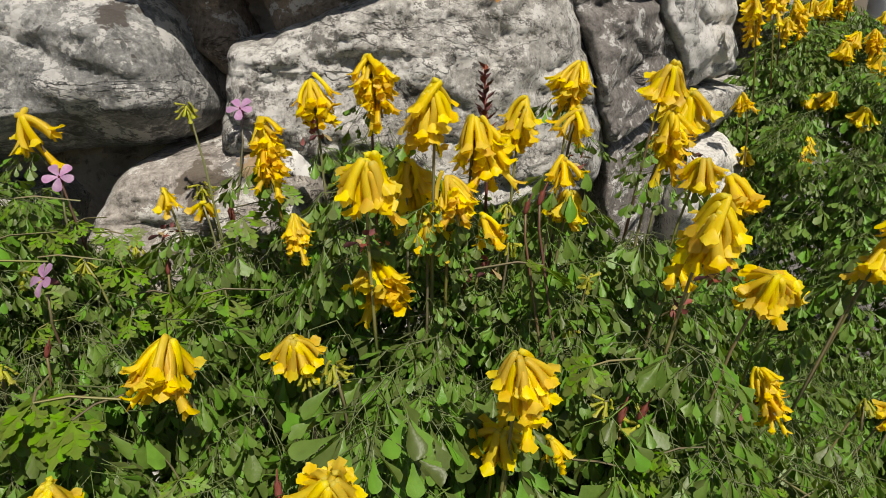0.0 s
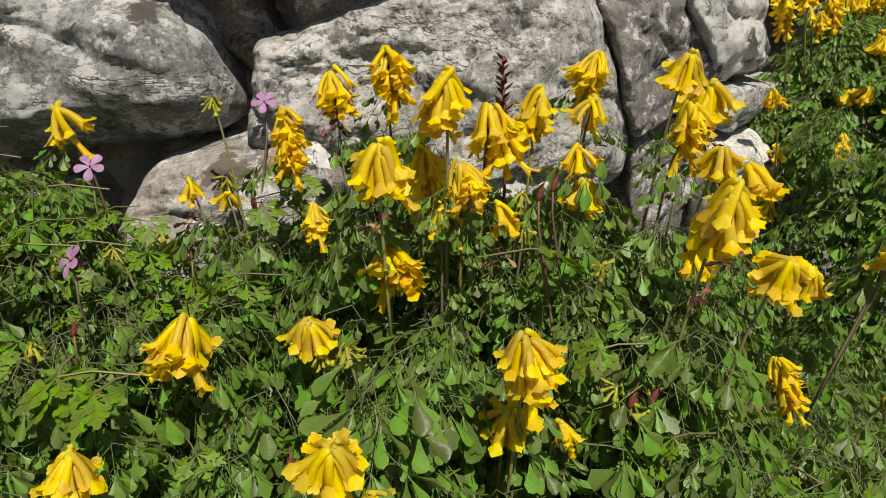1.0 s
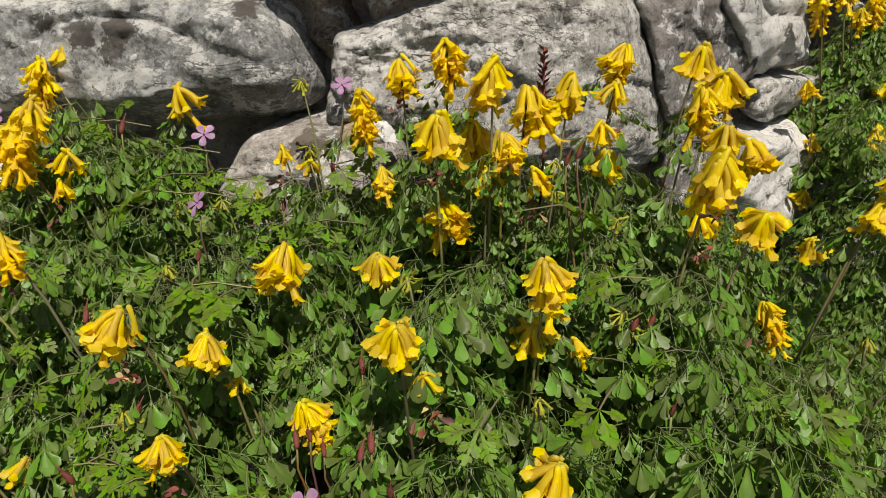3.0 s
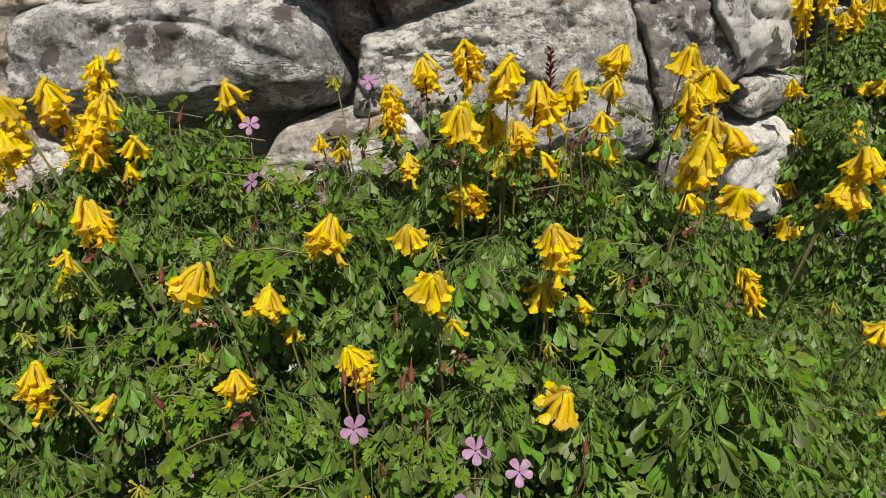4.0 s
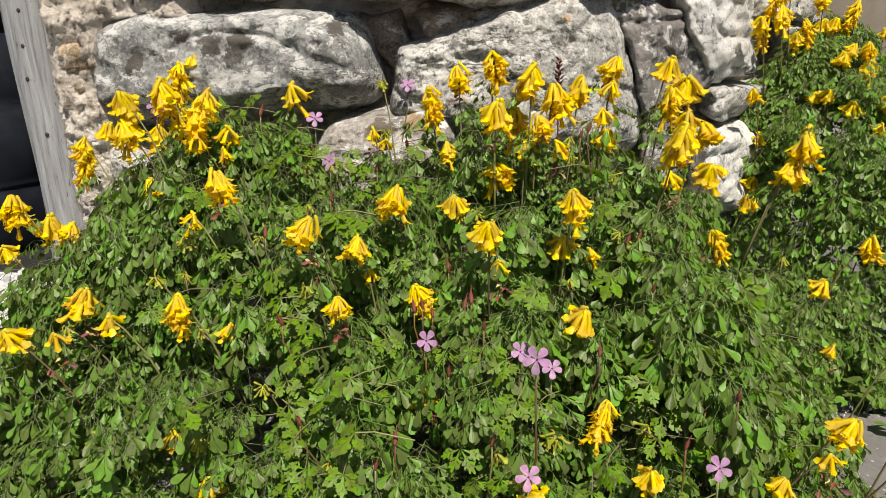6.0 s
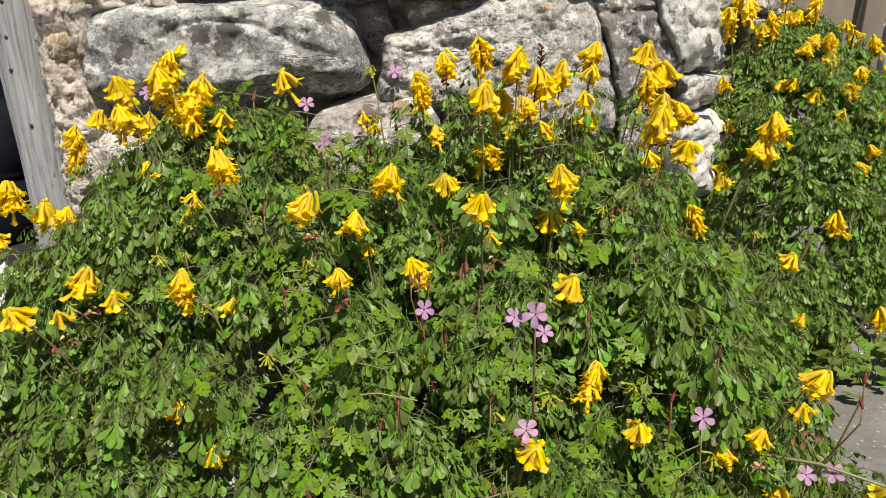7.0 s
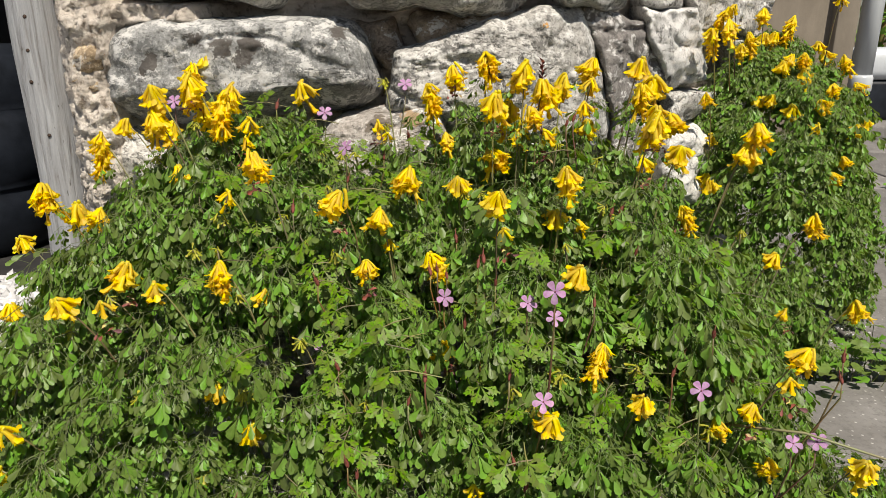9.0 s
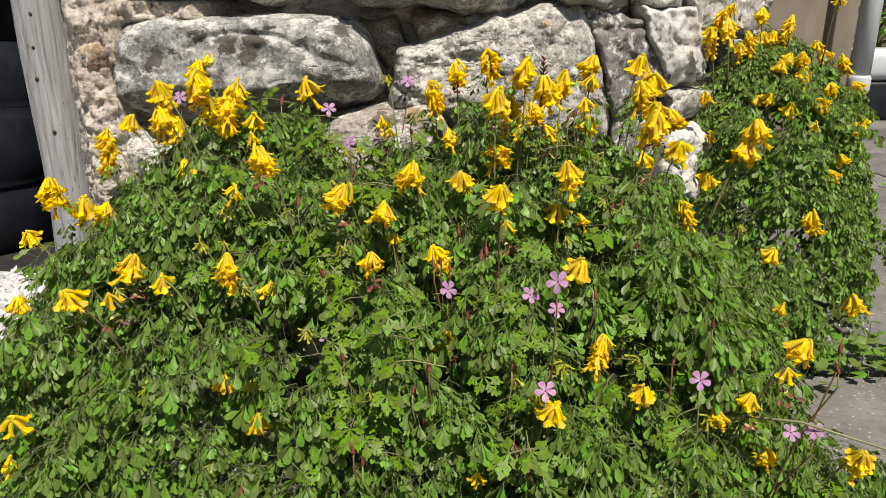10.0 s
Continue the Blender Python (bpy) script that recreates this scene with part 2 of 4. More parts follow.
m.colour(m.vary(m.island(), 0.02, 0.2, 0.4, m.ramp(m.noise(120, 3, 0.6), (0.3, (0.10, 0.028, 0.022)), (0.7, (0.24, 0.060, 0.05)))))
dry_red = m.m
m = Mat("dry_straw", rough=0.8)
m.colour(m.vary(m.island(), 0.02, 0.2, 0.4, m.ramp(m.noise(120, 3, 0.6), (0.3, (0.22, 0.16, 0.07)), (0.7, (0.42, 0.34, 0.17)))))
dry_straw = m.m


# ---- building blocks ----
class Geo:
    """Points and faces gathered into one mesh."""

    def __init__(self):
        self.v, self.f, self.k = [], [], []

    def add(self, points, faces, slot=0, m=None):
        n = len(self.v)
        self.v += [tuple(m @ Vector(p)) if m is not None else tuple(p) for p in points]
        self.f += [tuple(n + i for i in f) for f in faces]
        self.k += [slot] * len(faces)
        return self

    def merge(self, other, m):
        n = len(self.v)
        a = np.array(other.v) @ np.array(m.to_3x3()).T + np.array(m.translation)
        self.v += [tuple(p) for p in a.tolist()]
        self.f += [tuple(n + i for i in f) for f in other.f]
        self.k += other.k
        return self

    def tube(self, path, radii, sides=5, slot=0, cap=True):
        pts, n = [Vector(p) for p in path], len(path)
        side = None
        ring = []
        for i, p in enumerate(pts):
            d = (pts[min(i + 1, n - 1)] - pts[max(i - 1, 0)]).normalized()
            if side is None:
                side = d.orthogonal().normalized()
            side = (side - d * side.dot(d)).normalized()
            up = d.cross(side)
            r = radii[i] if isinstance(radii, (list, tuple)) else radii
            ring += [p + (side * math.cos(a) + up * math.sin(a)) * r for a in (2 * math.pi * k / sides for k in range(sides))]
        faces = [(i * sides + k, i * sides + (k + 1) % sides, (i + 1) * sides + (k + 1) % sides, (i + 1) * sides + k) for i in range(n - 1) for k in range(sides)]
        if cap:
            faces += [tuple(range(sides))[::-1], tuple((n - 1) * sides + k for k in range(sides))]
        return self.add(ring, faces, slot)

    def mesh(self, name, *materials, smooth=True):
        me = bpy.data.meshes.new(name)
        me.from_pydata(self.v, [], self.f)
        for mt in materials:
            me.materials.append(mt)
        me.polygons.foreach_set("material_index", self.k)
        me.polygons.foreach_set("use_smooth", [smooth] * len(self.f))
        me.update()
        return me


def thing(name, label, category, at=(0, 0, 0), group="", kind=""):
    e = new(name)
    e.location = at
    e.empty_display_size = 0.02
    return tagged(e, label, category, group, kind)


def part(name, mesh, parent, m=None, label="", kind=""):
    ob = new(name, mesh)
    ob.parent = parent
    if m is not None:
        ob.matrix_basis = m
    if label or kind:
        tagged(ob, label, kind=kind)
    return ob


def frame_of(at, along, normal, size=1.0):
    """A pose with y along a direction and z near a normal."""
    y = Vector(along).normalized()
    z = Vector(normal)
    z = (z - y * z.dot(y)).normalized()
    x = y.cross(z)
    m = Matrix((x, y, z)).transposed().to_4x4()
    return Matrix.Translation(at) @ m @ Matrix.Diagonal((size, size, size, 1))


def box(geo, x0, x1, y0, y1, z0, z1, slot=0, m=None):
    p = [(x, y, z) for z in (z0, z1) for y in (y0, y1) for x in (x0, x1)]
    return geo.add(p, [(0, 2, 3, 1), (4, 5, 7, 6), (0, 1, 5, 4), (2, 6, 7, 3), (0, 4, 6, 2), (1, 3, 7, 5)], slot, m)


def bevelled(name, geo, material, width=0.004, segments=2, smooth=True):
    bm = bmesh.new()
    vs = [bm.verts.new(p) for p in geo.v]
    for f in geo.f:
        bm.faces.new([vs[i] for i in f])
    bmesh.ops.bevel(bm, geom=bm.edges[:], offset=width, segments=segments, affect="EDGES", profile=0.5)
    me = bpy.data.meshes.new(name)
    bm.to_mesh(me)
    bm.free()
    me.materials.append(material)
    me.polygons.foreach_set("use_smooth", [smooth] * len(me.polygons))
    return me


# ---- ground ----
def ground_sheet():
    g = Geo()
    xs = [-400, -60, -12, -4, -2, -1, 0, 1, 2, 4, 12, 60, 400]
    g.add([(x, y, -0.035) for y in xs for x in xs], [(j * 13 + i, j * 13 + i + 1, (j + 1) * 13 + i + 1, (j + 1) * 13 + i) for j in range(12) for i in range(12)])
    return tagged(new("ground", g.mesh("ground", soil)), "bare brown garden soil reaching out all round", "ground", kind="structure")


ground_sheet()


def wall_line(x):
    """The face of the stone wall: straight along x, then swinging back."""
    return 0.50 + 0.65 * (math.hypot(x - 0.06, 0.08) + x - 0.06)


def slab(x0, x1, y0, y1, seed):
    rng = random.Random(seed)
    g = box(Geo(), x0, x1, y0, y1, -0.045, rng.uniform(-0.002, 0.002))
    return bevelled("paving_slab", g, concrete, 0.006, 2)


pavement = thing("pavement", "grey worn concrete paving slabs with open joints", "paving", kind="structure")
for j, (y0, y1) in enumerate(((-2.4, -1.5), (-1.49, -0.42), (-0.41, 0.562), (0.580, 1.24), (1.25, 1.93), (1.96, 2.72), (2.74, 3.5))):
    for i, (x0, x1) in enumerate(((-0.31, 0.60), (0.612, 1.52), (1.532, 2.6), (2.612, 3.7))):
        part("paving_slab", slab(x0 if y0 < 0.5 else max(x0, 0.30), x1, y0, y1, j * 7 + i), pavement)


# ---- stone wall ----
wall = thing("wall_stone", "rough dry stone and lime mortar garden wall", "wall", kind="structure")


def wall_core():
    g = Geo()
    xs = [-0.588 + 0.0035 * i for i in range(60)] + [-0.378 + 0.012 * i for i in range(87)]
    zs = [-0.05 + 0.006 * k for k in range(50)] + [0.25 + 0.004 * k for k in range(90)] + [0.61 + 0.01 * k for k in range(115)]
    for z in zs:
        for x in xs:
            d = (0.009 if z > 0.27 and x < -0.37 else 0.017) * noise.fractal(Vector((x * 24, z * 24, 3)), 0.45, 2.1, 6)
            edge = 0.055 * min(1.0, max(0.0, (x + 0.506) / 0.02))
            if z > 0.27:
                bulge = min(1.0, max(0.0, (x + 0.588) / 0.035)) * 0.048
                band = min(1.0, max(0.0, (z - 0.505) / 0.015)) * min(1.0, max(0.0, (0.549 - z) / 0.006)) * min(1.0, max(0.0, (-0.37 - x) / 0.03))
                edge = edge * (1 - band) - bulge * (0.6 * band if x > -0.506 else 1.0)
                d += 0.005 * noise.fractal(Vector((x * 95, z * 95, 8)), 0.4, 2.0, 4)
            g.v.append((x, wall_line(x) + 0.012 + edge - d, z))
    n = len(xs)
    g.f = [(j * n + i, j * n + i + 1, (j + 1) * n + i + 1, (j + 1) * n + i) for j in range(len(zs) - 1) for i in range(n - 1)]
    base = len(g.v)
    for z in (zs[0], zs[-1]):
        g.v += [(x, wall_line(x) + 0.45, z) for x in xs]
    m1 = len(g.v) - n
    top = (len(zs) - 1) * n
    g.f += [(top + i, top + i + 1, m1 + i + 1, m1 + i) for i in range(n - 1)]
    g.f += [(base + i + 1, base + i, m1 + i, m1 + i + 1) for i in range(n - 1)]
    left = [j * n for j in range(len(zs))]
    g.f.append(tuple([base] + left + [m1]))
    right = [j * n + n - 1 for j in range(len(zs))]
    g.f.append(tuple([m1 + n - 1] + right[::-1] + [base + n - 1]))
    g.k = [0] * len(g.f)
    return part("mortar_core", g.mesh("mortar_core", mortar), wall, label="sandy crumbling lime mortar")


wall_core()


def stone(corners, depth, material, seed, out=0.0, rough=1.0, res=0.0055, square=5.0, lean=(0.0, 0.0), chips=3, under=None, tight=False):
    """A rough broken stone with a face of four corners (x along the wall, height), standing proud of the wall by depth."""
    a, b, c, d = [Vector((x, z)) for x, z in corners]
    mid = (a + b + c + d) / 4
    a, b, c, d = [mid + (q - mid) * (1.15 if tight else 1.055) for q in (a, b, c, d)]
    if tight:
        square = 9.0
    wide, high = max((b - a).length, (c - d).length), max((d - a).length, (c - b).length)
    nu, nv = min(max(14, int(wide * 1.3 / res)), 130), min(max(12, int(high * 1.4 / res)), 80)
    g, off, rng = Geo(), Vector((seed * 7.3, seed * 3.1, seed * 1.7)), random.Random(seed)
    cuts = []
    for _ in range(chips):
        ang = rng.uniform(0, 2 * math.pi)
        cuts.append((math.cos(ang), math.sin(ang), rng.uniform(0.45, 0.85), rng.uniform(0.5, 1.3)))
    for j in range(nv + 1):
        for i in range(nu + 1):
            u, v = math.sin(math.pi * (i / nu - 0.5) * 0.999), math.sin(math.pi * (j / nv - 0.5) * 0.999)
            e = max(abs(u), abs(v))
            r = (abs(u) ** square + abs(v) ** square) ** (1 / square)
            k = e / r if r > 1e-6 else 1.0
            s, t = (u * k + 1) / 2, (1 - v * k) / 2
            p = a * (1 - s) * (1 - t) + b * s * (1 - t) + c * s * t + d * (1 - s) * t
            wob = noise.noise_vector(Vector((p.x * 13, p.y * 13, 5)) + off) * 0.016 + noise.noise_vector(Vector((p.x * 45, p.y * 45, 5)) + off) * 0.005
            p = p + Vector((wob.x, wob.y)) * rough
            bevel = min(1.0, (1 - e) / (0.13 if tight else 0.22))
            dome = (1 - (1 - bevel) ** 2) ** 0.5
            face = 1.0 + lean[0] * (s - 0.5) + lean[1] * (0.5 - t)
            for ca, sa, where, steep in cuts:
                face = min(face, 1.0 + lean[0] * (s - 0.5) - steep * max(0.0, u * ca + v * sa - where))
            if under:
                face -= under[1] * max(0.0, t - under[0])
            q = Vector((p.x * 10, p.y * 15, 0)) + off
            lump = noise.fractal(q, 0.75, 2.1, 6) * 0.015 + noise.fractal(Vector((p.x * 60, p.y * 75, 2)) + off, 0.5, 2.1, 4) * 0.0060
            layer = (noise.ridged_multi_fractal(Vector((p.x * 8, p.y * 30, 4)) + off, 0.9, 2.0, 4, 1.0, 2.0) - 1.0) * 0.0035
            crack = -0.011 * max(0.0, 1 - abs(noise.noise(Vector((p.x * 5, p.y * 16, 9)) + off)) * 11)
            y = wall_line(p.x) + 0.03 - out - (depth + 0.03) * dome * face - (lump + layer + crack) * rough * (0.3 + 0.7 * dome)
            g.v.append((p.x, y, p.y))
    g.f = [(j * (nu + 1) + i, j * (nu + 1) + i + 1, (j + 1) * (nu + 1) + i + 1, (j + 1) * (nu + 1) + i) for j in range(nv) for i in range(nu)]
    # a back, so that the stone is a closed body
    rim = [i for i in range(nu + 1)] + [j * (nu + 1) + nu for j in range(1, nv + 1)] + [nv * (nu + 1) + i for i in range(nu - 1, -1, -1)] + [j * (nu + 1) for j in range(nv - 1, 0, -1)]
    n = len(g.v)
    g.v += [(g.v[i][0], g.v[i][1] + 0.05, g.v[i][2]) for i in rim]
    m = len(rim)
    g.f += [(rim[(i + 1) % m], rim[i], n + i, n + (i + 1) % m) for i in range(m)]
    g.f.append(tuple(n + i for i in range(m)))
    g.k = [0] * len(g.f)
    return part("stone", g.mesh("stone", material), wall)


# the long grey stone by the door post
stone(((-0.505, 0.522), (-0.205, 0.528), (-0.180, 0.415), (-0.545, 0.385)), 0.045, stone_long, 1, rough=0.52, res=0.0034, lean=(0.1, -0.22), under=(0.66, 2.2))
# the broad pale stone in the middle
stone(((-0.150, 0.492), (0.098, 0.547), (0.165, 0.34), (-0.165, 0.375)), 0.035, stone_pale, 2, rough=0.8, res=0.0034, lean=(-0.1, -0.35), under=(0.8, 1.2))
# the low flat stone in front of the gap
stone(((-0.235, 0.405), (-0.095, 0.425), (-0.08, 0.28), (-0.30, 0.28)), 0.045, stone_low, 3, out=0.012, rough=0.5, res=0.004, lean=(0, -0.6))
# the overhanging stone above the gap
stone(((-0.29, 0.70), (0.06, 0.70), (0.02, 0.535), (-0.215, 0.534)), 0.042, stone_grey, 4, under=(0.85, 0.8))
stone(((-0.205, 0.530), (-0.145, 0.530), (-0.150, 0.455), (-0.190, 0.46)), 0.010, stone_brown, 5, out=-0.030)
stone(((-0.142, 0.536), (0.012, 0.540), (0.00, 0.51), (-0.13, 0.47)), 0.014, stone_brown, 6, out=-0.034)
# dark stone and the whitish ones behind it
stone(((0.106, 0.535), (0.222, 0.524), (0.285, 0.418), (0.165, 0.385)), 0.026, stone_dark, 7, tight=True)
stone(((0.200, 0.540), (0.340, 0.540), (0.385, 0.445), (0.275, 0.415)), 0.034, stone_white, 8, tight=True)
stone(((0.280, 0.412), (0.445, 0.400), (0.455, 0.345), (0.290, 0.365)), 0.03, stone_pale, 9, tight=True)
stone(((0.265, 0.345), (0.395, 0.330), (0.42, 0.20), (0.270, 0.22)), 0.05, stone_white, 10, out=0.02, tight=True)
stone(((0.305, 0.62), (0.445, 0.63), (0.460, 0.512), (0.340, 0.520)), 0.03, stone_pale, 11, tight=True)
stone(((0.040, 0.64), (0.180, 0.64), (0.160, 0.553), (0.065, 0.552)), 0.02, stone_pale, 12, tight=True)
stone(((0.160, 0.382), (0.262, 0.365), (0.265, 0.25), (0.165, 0.25)), 0.012, stone_dark, 13, tight=True)
stone(((-0.560, 0.385), (-0.455, 0.378), (-0.45, 0.30), (-0.570, 0.30)), 0.025, stone_pale, 14)
stone(((-0.560, 0.506), (-0.508, 0.510), (-0.510, 0.448), (-0.562, 0.438)), -0.017, stone_ochre, 15, out=0.046, rough=1.2, square=3.0, chips=6)
stone(((-0.559, 0.404), (-0.517, 0.401), (-0.509, 0.368), (-0.551, 0.364)), 0.030, stone_white, 22, res=0.004)
stone(((-0.495, 0.66), (-0.30, 0.67), (-0.30, 0.545), (-0.485, 0.55)), 0.03, stone_grey, 16)
stone(((-0.45, 0.37), (-0.31, 0.37), (-0.31, 0.27), (-0.45, 0.28)), 0.02, stone_pale, 17)
stone(((0.20, 0.63), (0.29, 0.63), (0.29, 0.555), (0.20, 0.555)), 0.02, stone_grey, 18, tight=True)
stone(((0.46, 0.50), (0.58, 0.50), (0.58, 0.40), (0.465, 0.40)), 0.03, stone_grey, 19, tight=True)
stone(((0.455, 0.63), (0.60, 0.63), (0.60, 0.515), (0.47, 0.515)), 0.03, stone_pale, 20, tight=True)
stone(((0.46, 0.39), (0.60, 0.39), (0.60, 0.24), (0.46, 0.25)), 0.03, stone_pale, 21, tight=True)
for row, z in enumerate((0.02, 0.13)):
    for i in range(9):
        x = -0.57 + 0.13 * i + 0.05 * row
        stone(((x, z + 0.10), (x + 0.12, z + 0.105), (x + 0.12, z), (x, z)), 0.02, (stone_pale, stone_grey)[(i + row) % 2], 30 + i + 10 * row, res=0.012)
for row in range(5):
    z, x, i = 0.72 + 0.15 * row, -0.60 - 0.04 * (row % 2), 0
    rng = random.Random(row + 50)
    while x < 0.52:
        w = rng.uniform(0.13, 0.30)
        stone(((x, z + 0.14), (min(x + w, 0.62), z + 0.14), (min(x + w, 0.62), z), (x, z)), 0.03, (stone_grey, stone_pale, stone_dark)[rng.randrange(3)], 60 + 10 * row + i, res=0.014)
        x += w + 0.012
        i += 1


# ---- doorway: weathered post, dark inside, black tub ----
def door_post():
    p = thing("door_post", "weathered grey wooden door post beside the stone wall", "door post", (-0.689, 0.640, 0))
    g = Geo()
    n, rings = 10, 60
    for j in range(rings + 1):
        z = -0.03 + 1.93 * j / rings
        for k in range(n):
            a = 2 * math.pi * (k + 0.5) / n
            c, s = math.cos(a), math.sin(a)
            r = 1 / (abs(c) ** 5 + abs(s) ** 5) ** 0.2
            w = 0.004 * noise.noise(Vector((c * 2, s * 2, z * 5))) + 0.003 * noise.noise(Vector((c * 5, s * 5, z * 1.2)))
            g.v.append((c * r * (0.0335 + w) + 0.004 * math.sin(z * 4), s * r * (0.036 + w), z))
    g.f = [(j * n + k, j * n + (k + 1) % n, (j + 1) * n + (k + 1) % n, (j + 1) * n + k) for j in range(rings) for k in range(n)]
    g.f += [tuple(range(n))[::-1], tuple(rings * n + k for k in range(n))]
    g.k = [0] * len(g.f)
    part("timber", g.mesh("timber", timber), p)
    for x, z in ((-0.678, 0.364), (-0.684, 0.531), (-0.688, 0.485), (-0.691, 0.441)):
        head = Geo().tube([(0, 0, 0), (0, -0.0010, 0), (0, -0.002, 0)], [0.0030, 0.0028, 0.0016], 9)
        part("nail", head.mesh("nail", rusty_iron), p, Matrix.Translation((x + 0.689, -0.0358, z)), label="rusty nail head")
    return p


door_post()


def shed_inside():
    # walls, roof and floor all take the near-black colour that paints the indoor shade
    p = thing("wall_shed", "boarded shed interior behind the doorway, its shade painted as near-black boards", "wall", kind="structure")
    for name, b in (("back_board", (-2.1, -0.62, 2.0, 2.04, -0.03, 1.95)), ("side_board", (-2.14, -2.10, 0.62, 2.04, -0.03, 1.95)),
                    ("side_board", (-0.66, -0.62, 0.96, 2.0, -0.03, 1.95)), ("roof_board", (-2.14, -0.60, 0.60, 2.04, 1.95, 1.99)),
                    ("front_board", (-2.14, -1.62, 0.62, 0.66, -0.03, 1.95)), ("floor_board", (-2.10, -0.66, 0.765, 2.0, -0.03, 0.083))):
        part(name, box(Geo(), *b).mesh(name, gloom_boards, smooth=False), p)


shed_inside()


def black_tub(x, y, z):
    p = thing("water_butt", "black plastic barrel standing in the dark doorway", "barrel", (x, y, z))
    n, g = 40, Geo()
    prof = [(0.0, 0.0), (0.18, 0.0), (0.20, 0.02), (0.215, 0.12), (0.205, 0.135), (0.222, 0.15), (0.222, 0.27), (0.207, 0.285), (0.215, 0.30), (0.20, 0.375), (0.15, 0.405), (0.0, 0.41)]
    for r, h in prof:
        g.v += [(r * math.cos(2 * math.pi * k / n), r * math.sin(2 * math.pi * k / n), h) for k in range(n)]
    g.f = [(j * n + k, j * n + (k + 1) % n, (j + 1) * n + (k + 1) % n, (j + 1) * n + k) for j in range(len(prof) - 1) for k in range(n)]
    g.k = [0] * len(g.f)
    part("body", g.mesh("body", rubber), p)
    part("cap", Geo().tube([(0.08, 0, 0.405), (0.08, 0, 0.43)], [0.035, 0.032], 14).mesh("cap", rubber), p)
    return p


black_tub(-1.13, 0.98, 0.085)


def gravel_edge(y):
    """Where the gravel gives way to the planted soil."""
    return -0.34 - 0.18 * min(1.0, max(0.0, (y + 0.02) / 0.10))


def gravel_bed():
    g = Geo()
    nx, ny = 60, 70
    for j in range(ny + 1):
        for i in range(nx + 1):
            x, y = -2.0 + 1.70 * i / nx, -1.2 + 1.96 * j / ny
            edge = min(1.0, max(0.0, (gravel_edge(y) - x) / 0.08))
            g.v.append((x, y, -0.03 + 0.115 * max(0, edge) + 0.006 * noise.noise(Vector((x * 9, y * 9, 0)))))
    g.f = [(j * (nx + 1) + i, j * (nx + 1) + i + 1, (j + 1) * (nx + 1) + i + 1, (j + 1) * (nx + 1) + i) for j in range(ny) for i in range(nx)]
    g.k = [0] * len(g.f)
    rng = random.Random(5)
    bed = tagged(new("gravel_bed", g.mesh("gravel_bed", gravel_mat)), "pale grey gravel ground beside the doorway", "gravel", kind="structure")
    s = Geo()
    for _ in range(5200):
        x, y = rng.uniform(-1.05, -0.36), rng.uniform(-0.25, 0.755)
        if x > gravel_edge(y) - 0.07:
            continue
        pebble(s, (x, y, 0.088 + rng.uniform(-0.002, 0.004)), rng.uniform(0.005, 0.012), rng)
    tagged(new("gravel_stones", s.mesh("gravel_stones", gravel_mat, smooth=False)), "loose whitish grey angular gravel stones", "gravel", kind="stuff")
    return bed


def pebble(g, at, r, rng):
    m = Matrix.Translation(at) @ Euler((rng.uniform(0, 6), rng.uniform(0, 6), rng.uniform(0, 6))).to_matrix().to_4x4()
    k = [rng.uniform(0.7, 1.2) * r for _ in range(6)]
    g.add([(k[0], 0, 0), (-k[1], 0, 0), (0, k[2], 0), (0, -k[3], 0), (0, 0, k[4] * 0.7), (0, 0, -k[5] * 0.7)],
          [(0, 2, 4), (2, 1, 4), (1, 3, 4), (3, 0, 4), (2, 0, 5), (1, 2, 5), (3, 1, 5), (0, 3, 5)], 0, m)


gravel_bed()


# ---- far end of the path: wall, downpipe, bin, hedge ----
m = Mat("brown_render", rough=0.9, spec=0.2)
m.colour(m.ramp(m.noise(5, 6, 0.65, stretch=(1, 1, 0.4)), (0.3, (0.16, 0.135, 0.108)), (0.7, (0.27, 0.235, 0.19))))
m.bump(m.noise(70, 5, 0.7), 0.4, 0.003)
render_brown = m.m
m = Mat("grey_plastic", rough=0.28, spec=0.5)
m.colour(m.ramp(m.noise(9, 4, 0.6, stretch=(3, 3, 0.3)), (0.3, (0.42, 0.45, 0.48)), (0.7, (0.52, 0.55, 0.57))))
pvc = m.m
m = Mat("pale_lid", rough=0.35)
m.colour(m.ramp(m.noise(9, 4, 0.6), (0.3, (0.50, 0.53, 0.57)), (0.7, (0.60, 0.63, 0.66))))
pale_lid = m.m

back = thing("wall_back", "brown rendered wall with an upright corner post", "wall", kind="structure")
part("panel", box(Geo(), 0.9, 1.80, 3.30, 3.42, -0.03, 2.2).mesh("panel", render_brown, smooth=False), back)
part("corner_post", bevelled("corner_post", box(Geo(), 1.80, 1.905, 3.24, 3.42, -0.03, 2.2), render_brown, 0.006), back)
step = tagged(new("step", bevelled("step", box(Geo(), 1.75, 3.6, 3.1, 4.3, -0.03, 0.07), concrete, 0.01)), "low grey concrete step at the end of the path", "step", kind="structure")


